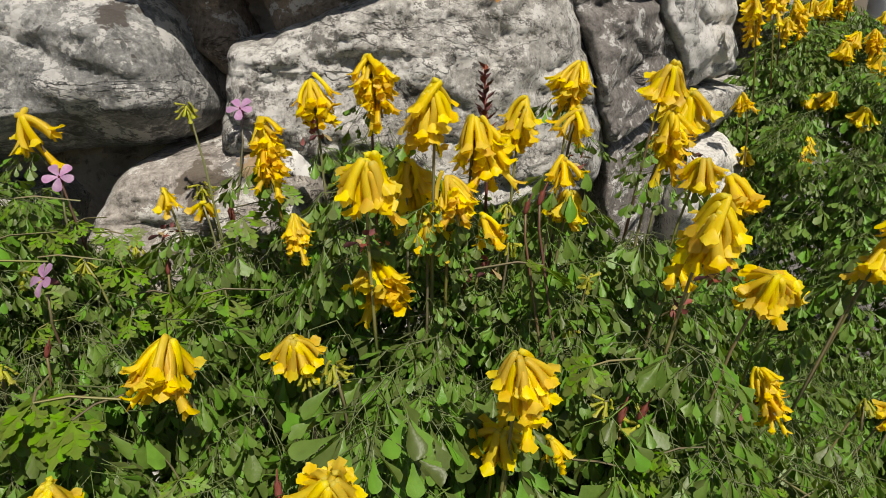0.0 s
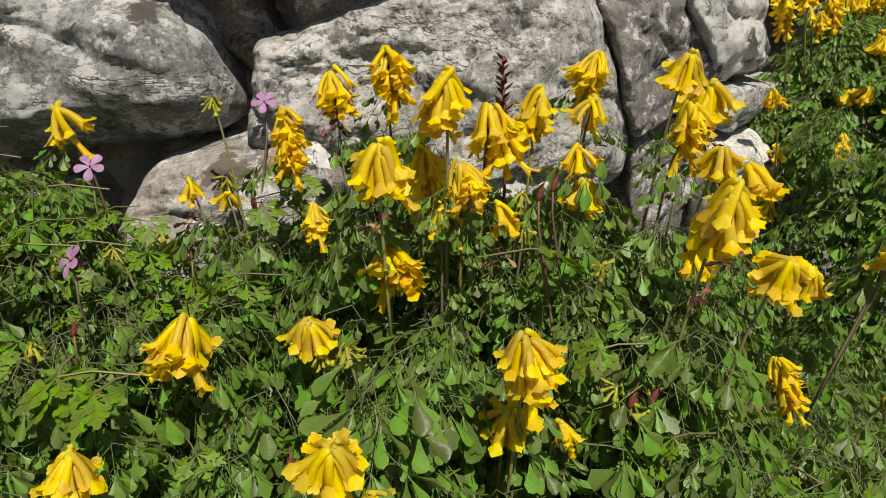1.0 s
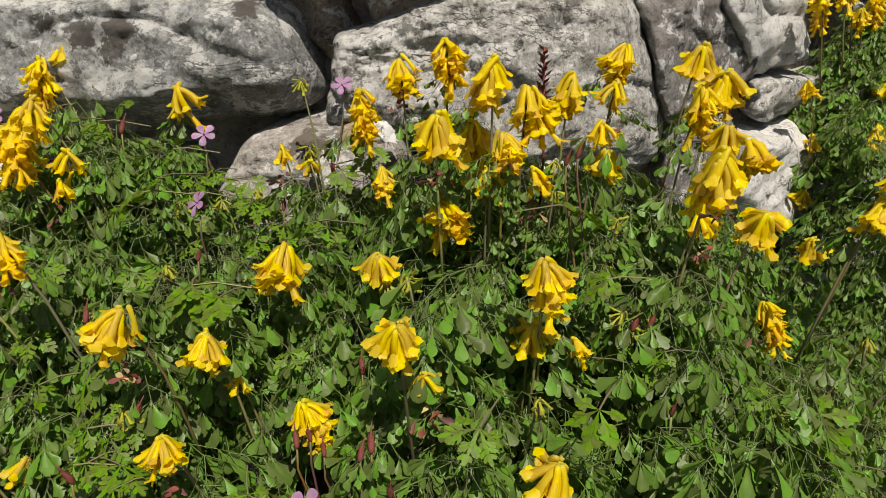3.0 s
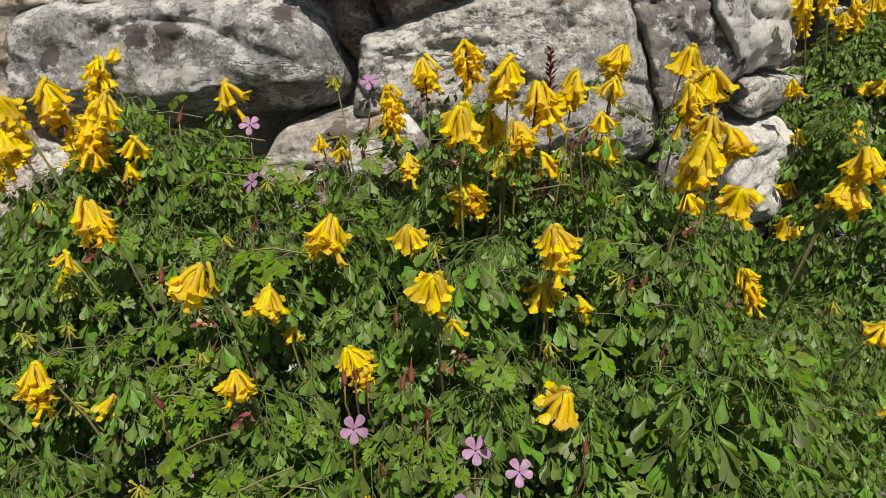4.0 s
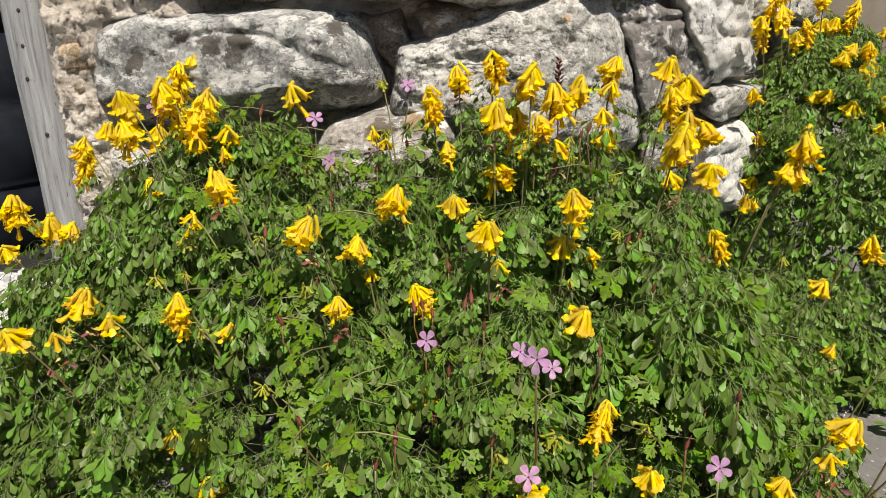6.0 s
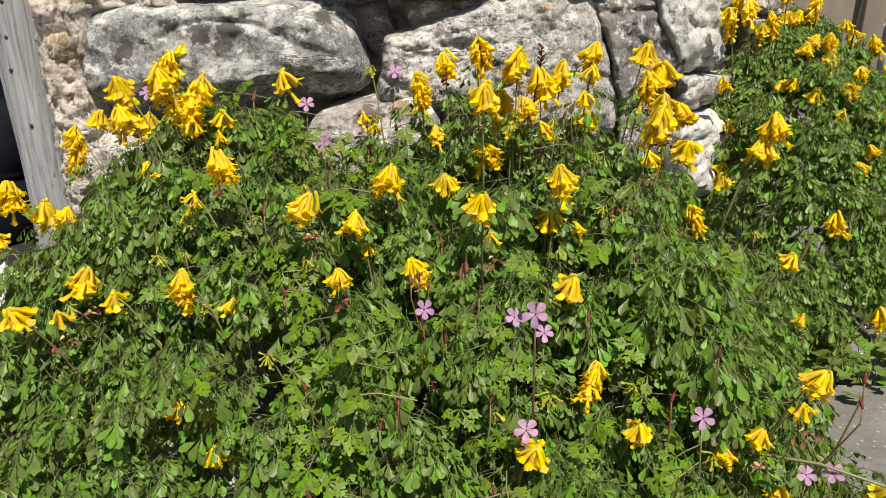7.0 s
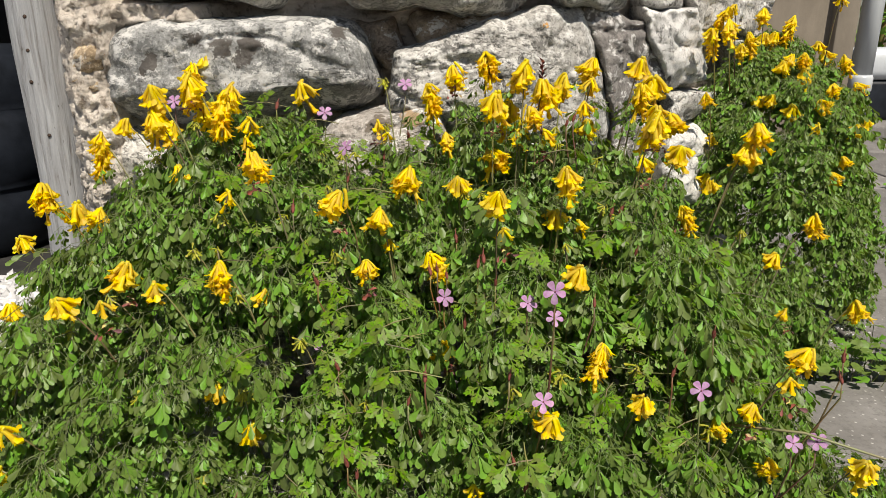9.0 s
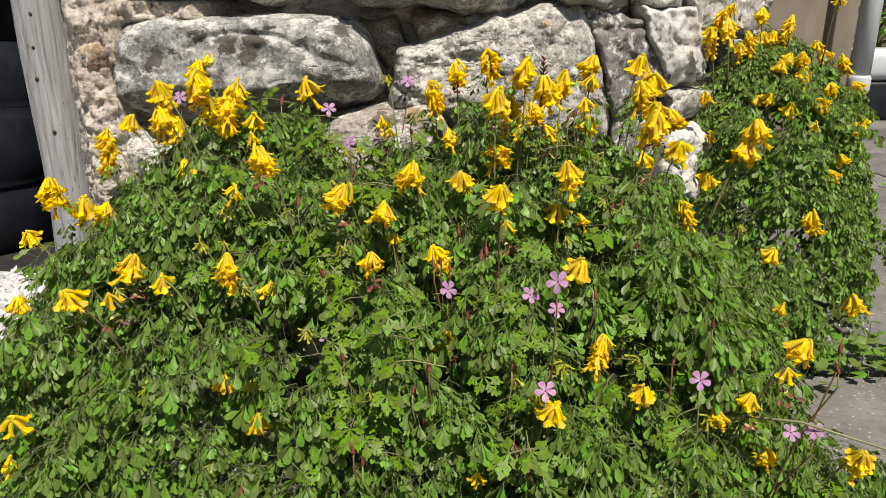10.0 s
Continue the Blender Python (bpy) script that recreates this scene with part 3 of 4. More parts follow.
def downpipe():
    p = thing("downpipe", "grey plastic downpipe on the brown wall", "downpipe", (1.985, 3.28, 0.07))
    part("pipe", Geo().tube([(0, 0, 0.17), (0, 0, 0.7), (0, 0, 1.4), (0, 0, 2.1)], 0.05, 24).mesh("pipe", pvc), p)
    part("collar", Geo().tube([(0, 0, 0.15), (0, 0, 0.165), (0, 0, 0.225), (0, 0, 0.24)], [0.052, 0.058, 0.058, 0.052], 24).mesh("collar", pvc), p)
    part("shoe", Geo().tube([(0, 0, 0.16), (0, -0.01, 0.10), (0, -0.05, 0.04), (0, -0.10, 0.01)], 0.05, 24).mesh("shoe", rubber), p)


downpipe()


def storage_box():
    p = thing("storage_box", "black plastic box with a pale grey lid", "box", (2.34, 3.60, 0.07))
    part("body", bevelled("body", box(Geo(), -0.36, 0.36, -0.25, 0.25, 0, 0.205), rubber, 0.02, 3), p)
    part("lid", bevelled("lid", box(Geo(), -0.375, 0.375, -0.265, 0.265, 0.207, 0.37), pale_lid, 0.05, 4), p)


storage_box()


# ---- leaves ----
def leaflet(g, m, length, width, rng, slot=0, lobes=1, fine=False):
    """A thin, blunt, spoon-shaped blade on a narrow base, folded along its midrib: plain, or notched into lobes."""
    fold, droop, twist = rng.uniform(-0.2, 0.9), rng.uniform(-0.25, 0.7), rng.uniform(-0.4, 0.4)
    wide, high = width * rng.uniform(0.9, 1.1), length * rng.uniform(0.92, 1.08)
    side = ((-0.17, 0.32), (-0.50, 0.70), (-0.30, 0.95))
    if lobes == 3:
        side = ((-0.20, 0.36), (-0.62, 0.74), (-0.26, 0.86))

    def bent(points):
        return [(x * wide, y * high, abs(x) * fold * wide + twist * x * y * wide - droop * y * y * high * 0.5) for x, y in points]

    if fine:   # a rounder outline for the leaves that come close
        side = ((-0.09, 0.15), (-0.20, 0.36), (-0.37, 0.56), (-0.50, 0.73), (-0.45, 0.89), (-0.22, 0.98))
        if lobes == 3:
            side = ((-0.09, 0.15), (-0.22, 0.36), (-0.50, 0.55), (-0.62, 0.72), (-0.36, 0.80), (-0.24, 0.95))
        mid = [(0, 0), *((0, y) for _, y in side), (0, 1.0)]
        pts = bent((*mid, *side, *((-x, y) for x, y in side)))
        faces = [(0, 1, 8), (0, 14, 1), (6, 7, 13), (6, 19, 7)]
        for i in range(5):
            faces += [(i + 1, i + 2, i + 9, i + 8), (i + 1, i + 14, i + 15, i + 2)]
        return g.add(pts, faces, slot, m)
    pts = bent(((0, 0), (0, 0.58), (0, 1.0), *side, *((-x, y) for x, y in side)))
    return g.add(pts, [(0, 1, 4, 3), (1, 2, 5, 4), (0, 6, 7, 1), (1, 7, 8, 2)], slot, m)


def corydalis_leaf(seed, fine=False):
    """A twice-divided leaf, +y outwards and +z up: an arching stalk with side branches, each ending in a fan of three to five blades that hang."""
    rng, g = random.Random(seed), Geo()
    scale = (0.78, 1.0, 0.86, 1.18, 0.66)[seed % 5]
    reach = rng.uniform(0.022, 0.034) * scale ** 0.5
    limp = rng.uniform(0.35, 1.35)
    top = Vector((0, 0, 0))
    bow = Vector((rng.uniform(-0.004, 0.004), reach * 0.5, 0.002 - 0.002 * limp))
    end = Vector((rng.uniform(-0.006, 0.006), reach * (1 - 0.15 * limp), -reach * (0.1 + 0.6 * limp)))
    g.tube([Vector((0, -0.004, -0.012)), top, bow, end], [0.0004, 0.0004, 0.0003, 0.00025], 3, 1, False)

    def along(s):
        return top.lerp(bow, s * 2) if s < 0.5 else bow.lerp(end, s * 2 - 1)

    def fan(at, heading, size, blades):
        base = Vector((math.sin(heading), math.cos(heading), 0))
        for turn, k in blades:
            a = heading + turn + rng.uniform(-0.18, 0.18)
            out = Vector((math.sin(a), math.cos(a), 0))
            hang = rng.uniform(0.7, 1.9) * (0.35 + limp)
            v = (out + base * 0.25 - Vector((0, 0, hang))).normalized()
            up = Vector((0, 0, 1)) + out * (0.35 + 0.5 * hang) + Vector((rng.gauss(0, 0.45), rng.gauss(0, 0.45), 0))
            ln = rng.uniform(0.0096, 0.0136) * k * size * scale
            stalk = at + v * (0.0022 * k)
            side = out.cross(v).normalized() * 0.00022
            g.add([at - side, at + side, stalk + side, stalk - side], [(0, 1, 2, 3)], 1)
            leaflet(g, frame_of(stalk - v * 0.0004, v, up), ln, ln * rng.uniform(0.40, 0.58), rng, 0, 3 if rng.random() < 0.14 else 1, fine)

    three, five = ((0, 1.1), (-0.85, 0.95), (0.85, 0.95)), ((0, 1.1), (-0.6, 1.0), (0.6, 1.0), (-1.3, 0.8), (1.3, 0.8))
    fan(end, rng.uniform(-0.2, 0.2), 1.08, five)
    for y, k in ((0.08, 1.1), (0.48, 1.0), (0.82, 0.85))[(0 if scale < 1.1 else 1):]:
        for sgn in (-1, 1):
            a = sgn * rng.uniform(0.75, 1.25)
            p = along(min(0.99, max(0.0, y + rng.uniform(-0.06, 0.06))))
            q = p + Vector((math.sin(a), math.cos(a), rng.uniform(-0.5, 0.15) - 0.3 * limp)) * (0.0125 * k * scale)
            g.tube([p, q], [0.00027, 0.0002], 3, 1, False)
            fan(q, a * 0.85, k * 0.95, five if k > 1.05 else three)
            if k > 0.9:
                fan(p.lerp(q, 0.55), a * 1.3, k * 0.8, ((0.4 * sgn, 0.9),))
    return g


LEAVES = [corydalis_leaf(100 + i) for i in range(20)]
LEAF_MESHES = [corydalis_leaf(100 + i, True).mesh("leaf", leaf_green, leaf_stalk) for i in range(20)]


def plant_foliage(parent, height, place, count, singles, seed, near, size=1.0, deep=0.085, heads=(), gaps=0.86):
    """Leaves over the mound height(x, y); the `singles` nearest to a point are objects of their own."""
    rng, spots = random.Random(seed), []
    free = np.array([(x, y, z - HEAD_DROP[k] * 0.7) for x, y, z, k, *_ in heads]) if heads else np.zeros((1, 3)) - 9.0
    outward = np.array((0.0, -0.78, 0.62))
    tries = 0
    while len(spots) < count and tries < count * 40:
        tries += 1
        x, y = place(rng)
        z = height(x, y)
        if z is None or z < 0.03 or y > wall_line(x) - 0.035:
            continue
        e = 0.01
        zx, zy = height(x + e, y), height(x, y + e)
        n = Vector((-(zx - z) / e if zx else 0.5, -(zy - z) / e if zy else 0.5, 1.0)).normalized()
        if rng.random() > 0.35 / max(0.2, n.z) + 0.3:
            continue
        lump = noise.noise(Vector((x * 13, y * 13, seed)))
        small = noise.noise(Vector((x * 34, y * 34, seed + 5)))
        if small < -0.14 and rng.random() < gaps:
            continue
        inward = deep * rng.random() ** 1.2 - 0.046 * lump - 0.034 * small - 0.012 * rng.random()
        p = Vector((x, y, z)) - n * inward
        if p.z < 0.03:
            continue
        gap = np.array(p) - free
        ahead = np.clip(gap @ outward, 0.0, 0.07)
        if (np.linalg.norm(gap - ahead[:, None] * outward, axis=1) < 0.029).any():
            continue
        a = rng.uniform(0, 2 * math.pi)
        out = Vector((math.cos(a), math.sin(a), 0)) * 0.75 + Vector((n.x, n.y, 0)) * 1.3 + Vector((0, -0.35, 0))
        up = Vector((rng.gauss(0, 0.22), rng.gauss(0, 0.22), 1)) + n * 0.25
        spots.append((frame_of(p, out - up * out.dot(up) / up.length_squared * 0.8, up, size * rng.uniform(0.72, 1.35)), rng.randrange(len(LEAVES))))
    spots.sort(key=lambda s: (s[0].translation - Vector(near)).length)
    spots = [(Matrix.Translation(-parent.location) @ m, k) for m, k in spots]
    for m, k in spots[:singles]:
        part("leaf", LEAF_MESHES[k], parent, m)
    rest = Geo()
    for m, k in spots[singles:]:
        rest.merge(LEAVES[k], m)
    if rest.v:
        part("foliage", rest.mesh("foliage", leaf_green, leaf_stalk), parent, label="dense green divided leaves with hanging blades", kind="stuff")


# ---- flowers ----
def floret(g, m, rng, length=0.020, open_=1.0, slots=(0, 1, 3)):
    """One tubular flower along -z from its stalk: rounded spur, ribbed arching tube, and two ruffled lips at the mouth."""
    n, L = 8, length
    prof = ((0.235, 0.014), (0.225, 0.056), (0.17, 0.086), (0.04, 0.080), (-0.18, 0.080), (-0.40, 0.098), (-0.60, 0.124))
    bend, sway = rng.uniform(0.1, 0.8), rng.uniform(-0.25, 0.25)
    rib = [rng.uniform(0.92, 1.08) * (1.16 if i % 2 else 0.84) for i in range(n)]
    fat = rng.uniform(0.9, 1.15)

    def line(h):
        return Vector((sway * h * h * L, -bend * (h - 0.05) ** 2 * L, h * L))

    pts = []
    for h, r in prof:
        c = line(h)
        for i in range(n):
            a = 2 * math.pi * i / n
            pts.append((c.x + r * L * fat * (1.0 if h > 0.1 else 1.12) * rib[i] * math.cos(a), c.y + r * L * 0.9 * rib[i] * math.sin(a), c.z))
    rings = [[(j * n + i, (j + 1) * n + i, (j + 1) * n + (i + 1) % n, j * n + (i + 1) % n) for i in range(n)] for j in range(len(prof) - 1)]
    base = len(g.v)
    g.add(pts, [tuple(range(n))] + rings[0] + rings[1], slots[2], m)
    g.f += [tuple(base + i for i in q) for r in rings[2:] for q in r]
    g.k += [slots[0]] * (n * 4)
    o = line(-0.48)
    for sgn, w, ln, fl in ((1, 0.175, 0.42, 0.85), (-1, 0.155, 0.36, 0.65)):
        fl *= open_ * rng.uniform(0.15, 1.15)
        rows = []
        for s, k in ((0.0, 0.62), (0.4, 0.80), (0.75, 1.12), (1.0, 0.72)):
            z = -ln * s * (1 - 0.4 * fl * s)
            y = sgn * (0.075 + 0.20 * fl * s * s)
            for x in (-1.0, -0.5, 0.0, 0.5, 1.0):
                ruffle = 0.030 * s * math.sin(x * 5 + rng.uniform(-0.6, 0.6))
                tip = 0.05 * s * (abs(x) - (0.5 if x == 0 else 0)) + rng.uniform(-0.015, 0.015) * s
                rows.append((o.x + L * x * w * k, o.y + L * (y - sgn * 0.055 * x * x + ruffle), o.z + L * (z + tip)))
        g.add(rows, [(5 * j + i, 5 * j + i + 1, 5 * j + i + 6, 5 * j + i + 5) for j in range(3) for i in range(4)], slots[1], m)


def flower_cluster(seed, count, spread, tall, length=0.020, open_=1.0, loose=0, plain=False):
    """A drooping head of flowers; its top is the origin. The upper flowers spread like the ribs of an umbrella, the lower ones hang and are deeper in colour."""
    rng, g = random.Random(seed), Geo()
    lean = Vector((rng.uniform(-0.3, 0.3), rng.uniform(-0.3, 0.1), 1)).normalized()
    curl = Vector((rng.uniform(-0.5, 0.5), rng.uniform(-0.3, 0.5), 0)) * tall

    def axis(s):
        return lean * (-tall * s) + curl * (s * (1 - s) + 0.2 * s)

    g.tube([axis(1) - Vector((0, 0, 0.012)), axis(1), axis(0.5), Vector((0, 0, 0))], [0.0010, 0.0010, 0.0009, 0.0007], 4, 2)
    for i in range(count):
        s = i / max(1, count - 1)
        stray = i >= count - loose
        at = axis(min(1.0, s + rng.uniform(-0.06, 0.06))) if not stray else axis(1) - Vector((0, 0, rng.uniform(0.003, 0.012)))
        a = 2.39996 * i + rng.uniform(-0.35, 0.35)
        theta = spread * (1.25 - 0.50 * s) * (0.25 + 0.75 * ((i * 0.618 + 0.3) % 1.0) ** 0.55) * rng.uniform(0.85, 1.15)
        if stray:
            theta = spread * rng.uniform(0.5, 1.3)
        d = (Vector((math.sin(theta) * math.cos(a), math.sin(theta) * math.sin(a), -math.cos(theta))) + Vector((rng.gauss(0, 0.07), rng.gauss(0, 0.07), 0))).normalized()
        knee = at + Vector((math.cos(a), math.sin(a), 0.5)) * min(0.0058, 0.0012 + 0.00018 * count) * rng.uniform(0.35, 1.0)
        g.tube([at, knee, knee + d * 0.001], [0.0004, 0.0004, 0.0005], 3, 2, False)
        outer = Vector((math.cos(a), math.sin(a), 0.6 + rng.uniform(0, 0.6)))
        spin = rng.uniform(-0.5, 0.5)
        outer = outer + d.cross(outer) * spin
        deep = s > 0.55 and rng.random() < 0.8
        floret(g, frame_of(knee, outer - d * outer.dot(d), -d), rng, length * rng.uniform(0.82, 1.1) * (0.9 if deep else 1.0), open_ * (0.8 if s < 0.3 else 1.0),
               (0, 0, 0) if plain else (1, 1, 1) if deep else (0, 1 if rng.random() < 0.5 else 0, 3))
    return g


HEAD_MATERIALS = (yellow, golden, stem_green, spur_green)
CLUSTERS = [flower_cluster(200 + i, n, sp * 0.84, tall, loose=lo).mesh("flower_cluster", *HEAD_MATERIALS)
            for i, (n, sp, tall, lo) in enumerate(((26, 1.05, 0.006, 1), (34, 1.12, 0.010, 3), (36, 1.05, 0.017, 3), (38, 1.0, 0.023, 3), (7, 1.1, 0.006, 1),
                                                   (48, 0.95, 0.036, 3), (60, 1.0, 0.050, 4), (52, 1.0, 0.042, 4)))]
# a second build of the round heads, so that neighbours differ
OTHERS = [flower_cluster(270 + i, n, sp * 0.84, tall, loose=lo).mesh("flower_cluster", *HEAD_MATERIALS)
          for i, (n, sp, tall, lo) in enumerate(((23, 1.1, 0.005, 1), (30, 1.05, 0.009, 2), (33, 1.1, 0.016, 4), (38, 0.95, 0.025, 2), (6, 1.2, 0.005, 1)))]
SMALL = [flower_cluster(230 + i, n, sp, tall, 0.0155, 0.6).mesh("flower_cluster", *HEAD_MATERIALS)
         for i, (n, sp, tall) in enumerate(((3, 0.5, 0.006), (5, 0.8, 0.008), (2, 0.4, 0.005)))]
BUDS = [flower_cluster(250 + i, n, sp, tall, 0.0078, 0.15, plain=True).mesh("bud_cluster", bud_pale, bud_pale, stem_green)
        for i, (n, sp, tall) in enumerate(((11, 1.2, 0.005), (15, 1.3, 0.007), (8, 1.0, 0.004)))]


def flowering_stem(parent, top, root, cluster, size=1.0, turn=0.0, material=None, tilt=0.0, leaves=0):
    """A stalk from root to top with a flower head at its top end."""
    top, root = Vector(top), Vector(root)
    mid = root.lerp(top, 0.55) + Vector((0, 0, 0.015)) + (root - top).cross(Vector((0, 0, 1))) * 0.12 * math.sin(turn * 3)
    path = [root, root.lerp(mid, 0.55), mid, mid.lerp(top, 0.6) + Vector((0, 0, 0.003)), top - Vector((0, 0, 0.001))]
    path = [p - top for p in path]
    stalk = part("flower_stalk", Geo().tube(path, [0.0010, 0.0009, 0.0008, 0.0007, 0.0007], 6).mesh("flower_stalk", material or stem_red), parent, Matrix.Translation(top - parent.location))
    head = part("flower_head", cluster, stalk, Euler((tilt + 0.32 * math.sin(turn * 7 + 1), 0.42 * math.sin(turn * 5), turn)).to_matrix().to_4x4() @ Matrix.Scale(size, 4))
    if leaves:
        rng = random.Random(round(top.x * 1000) + 7 * round(top.z * 1000))
        for k in range(leaves):
            s = rng.uniform(0.25, 0.85)
            at = path[1].lerp(path[4], s) - Vector((0, 0, 0.012 * (1 - s)))
            a = rng.uniform(0, 2 * math.pi)
            part("leaf", LEAF_MESHES[rng.randrange(len(LEAVES))], stalk, frame_of(at, (math.cos(a), math.sin(a) - 0.3, 0), (rng.gauss(0, 0.2), rng.gauss(0, 0.2), 1), rng.uniform(0.55, 0.95)))
    return stalk


# ---- the large yellow corydalis ----
# flower heads: x, y, z, kind of head, size
HEADS_WALL = (
    (-0.38, 0.472, 0.486, 2, 1), (-0.394, 0.448, 0.469, 7, 0.9), (-0.471, 0.424, 0.405, 0, 0.9), (-0.42, 0.436, 0.402, 3, 0.9), (-0.505, 0.423, 0.389, 7, 0.9),
    (-0.599, 0.383, 0.27, 1, 0.85), (-0.254, 0.415, 0.451, 4, 1.25), (-0.162, 0.383, 0.412, 4, 0.7), (-0.156, 0.426, 0.392, 4, 0.7), (-0.104, 0.398, 0.45, 5, 0.85),
    (-0.084, 0.371, 0.399, 3, 0.6), (-0.077, 0.413, 0.469, 2, 0.9), (-0.041, 0.396, 0.484, 3, 0.9), (0.047, 0.387, 0.461, 3, 0.85), (0.087, 0.435, 0.475, 2, 0.9),
    (0.075, 0.375, 0.458, 4, 0.9), (0.071, 0.36, 0.413, 0, 0.8), (0.066, 0.361, 0.434, 4, 0.8),
)
HEADS_WALL_MORE = (
    (0.134, 0.406, 0.476, 0, 0.95), (0.166, 0.458, 0.453, 1, 1.25), (0.139, 0.405, 0.449, 3, 0.9), (0.15, 0.381, 0.426, 0, 0.9), (0.164, 0.37, 0.417, 0, 1),
    (0.134, 0.36, 0.375, 4, 0.9), (0.228, 0.406, 0.34, 0, 0.8), (0.363, 0.42, 0.292, 2, 0.85), (0.313, 0.4, 0.249, 0, 0.8), (0.316, 0.36, 0.196, 4, 0.7),
)
HEADS_LEFT = (
    (-0.303, 0.317, 0.454, 7, 0.95), (-0.379, 0.298, 0.454, 3, 0.9), (-0.381, 0.3, 0.428, 2, 0.9), (-0.342, 0.305, 0.465, 3, 0.95), (-0.335, 0.319, 0.436, 2, 0.9),
    (-0.316, 0.31, 0.417, 0, 0.8), (-0.289, 0.32, 0.421, 4, 0.9), (-0.291, 0.31, 0.403, 4, 0.7), (-0.511, 0.302, 0.351, 2, 1), (-0.482, 0.31, 0.328, 1, 1.1),
    (-0.451, 0.3, 0.326, 1, 0.85), (-0.376, 0.194, 0.301, 1, 1.1), (-0.336, 0.16, 0.296, 4, 0.9), (-0.275, 0.156, 0.316, 3, 0.85), (-0.417, 0.147, 0.283, 0, 0.95),
    (-0.386, 0.16, 0.278, 4, 0.8), (-0.541, 0.26, 0.232, 0, 0.85), (-0.447, 0.09, 0.193, 4, 1.1),
)
HEADS_LEFT_MORE = (
    (-0.456, 0.09, 0.154, 4, 0.8), (-0.254, 0.203, 0.403, 2, 0.95), (-0.358, 0.29, 0.374, 0, 0.8), (-0.274, 0.121, 0.219, 4, 0.9), (-0.242, 0.107, 0.186, 0, 0.85),
    (-0.244, 0.177, 0.284, 4, 0.8), (-0.28, 0.21, 0.368, 4, 0.8),
)
HEADS_MIDDLE = (
    (-0.002, 0.324, 0.477, 3, 0.9), (0.018, 0.347, 0.456, 2, 1), (-0.034, 0.299, 0.446, 1, 1.1), (-0.018, 0.344, 0.436, 7, 0.9), (0.004, 0.33, 0.431, 2, 0.8),
    (-0.007, 0.33, 0.408, 4, 0.8), (0.023, 0.35, 0.405, 4, 0.9), (-0.035, 0.326, 0.388, 1, 1.1), (-0.07, 0.283, 0.365, 0, 0.95), (-0.118, 0.255, 0.379, 1, 1.15),
    (-0.172, 0.177, 0.374, 2, 0.95), (-0.139, 0.195, 0.354, 1, 0.85), (-0.133, 0.211, 0.322, 4, 0.6), (-0.034, 0.17, 0.376, 2, 0.85), (-0.028, 0.197, 0.338, 4, 0.7),
    (0.03, 0.23, 0.385, 2, 0.95), (0.024, 0.245, 0.34, 0, 0.95), (0.049, 0.256, 0.33, 4, 0.7),
)
HEADS_MIDDLE_MORE = (
    (-0.147, 0.156, 0.318, 0, 0.8), (-0.095, 0.204, 0.31, 2, 0.85), (-0.084, 0.203, 0.293, 4, 0.7), (0.037, 0.17, 0.308, 0, 0.95), (-0.079, 0.155, 0.246, 2, 0.7),
    (0.054, 0.133, 0.254, 5, 0.75), (0.003, 0.057, 0.228, 0, 0.85), (-0.055, 0.06, 0.167, 4, 0.6),
)
HEADS_RIGHT = (
    (0.127, 0.291, 0.429, 3, 1.05), (0.148, 0.278, 0.398, 1, 0.95), (0.245, 0.336, 0.412, 1, 1), (0.238, 0.336, 0.392, 1, 1), (0.169, 0.315, 0.33, 5, 0.62),
    (0.37, 0.318, 0.221, 1, 0.85), (0.079, 0.088, 0.229, 1, 0.75), (0.148, 0.111, 0.197, 1, 0.7), (0.176, 0.113, 0.21, 0, 0.75), (0.212, 0.108, 0.263, 1, 0.85),
    (0.205, 0.129, 0.147, 1, 0.75), (0.3, 0.144, 0.135, 2, 0.9), (0.197, 0.1, 0.242, 4, 0.7),
)
HEADS = HEADS_WALL + HEADS_WALL_MORE + HEADS_LEFT + HEADS_LEFT_MORE + HEADS_MIDDLE + HEADS_MIDDLE_MORE + HEADS_RIGHT
HEAD_DROP = (0.010, 0.011, 0.014, 0.017, 0.009, 0.022, 0.028, 0.024)   # middle of each kind of head, below its top


def mound_plain(x, y):
    cx, cy = -0.03, 0.43
    rx = 0.618 if x < cx else 0.312
    q = 1 - abs((x - cx) / rx) ** 2.6 - abs((y - cy) / 0.44) ** 2.2
    skirt = 1 - ((x - 0.215) / 0.130) ** 2 - ((y - 0.42) / 0.32) ** 2
    skirt = 0.17 * skirt ** 0.5 if skirt > 0 else 0.0
    lobe = 1 - ((x - 0.31) / 0.10) ** 2 - ((y - 0.19) / 0.11) ** 2
    skirt = max(skirt, 0.085 * lobe ** 0.5) if lobe > 0 else skirt
    if q <= 0:
        return skirt or None
    dip = 0.07 * math.exp(-((x + 0.20) / 0.065) ** 2 - ((y - 0.47) / 0.08) ** 2)
    dip -= 0.07 * math.exp(-((x + 0.34) / 0.11) ** 2 - ((y - 0.35) / 0.12) ** 2) + 0.05 * math.exp(-((x + 0.255) / 0.05) ** 2 - ((y - 0.385) / 0.05) ** 2)
    dip -= 0.026 * math.exp(-((x - 0.04) / 0.15) ** 2 - ((y - 0.39) / 0.09) ** 2)
    return max(skirt, 0.372 * q ** 0.5 - dip) + 0.02 * noise.noise(Vector((x * 8, y * 8, 2)))


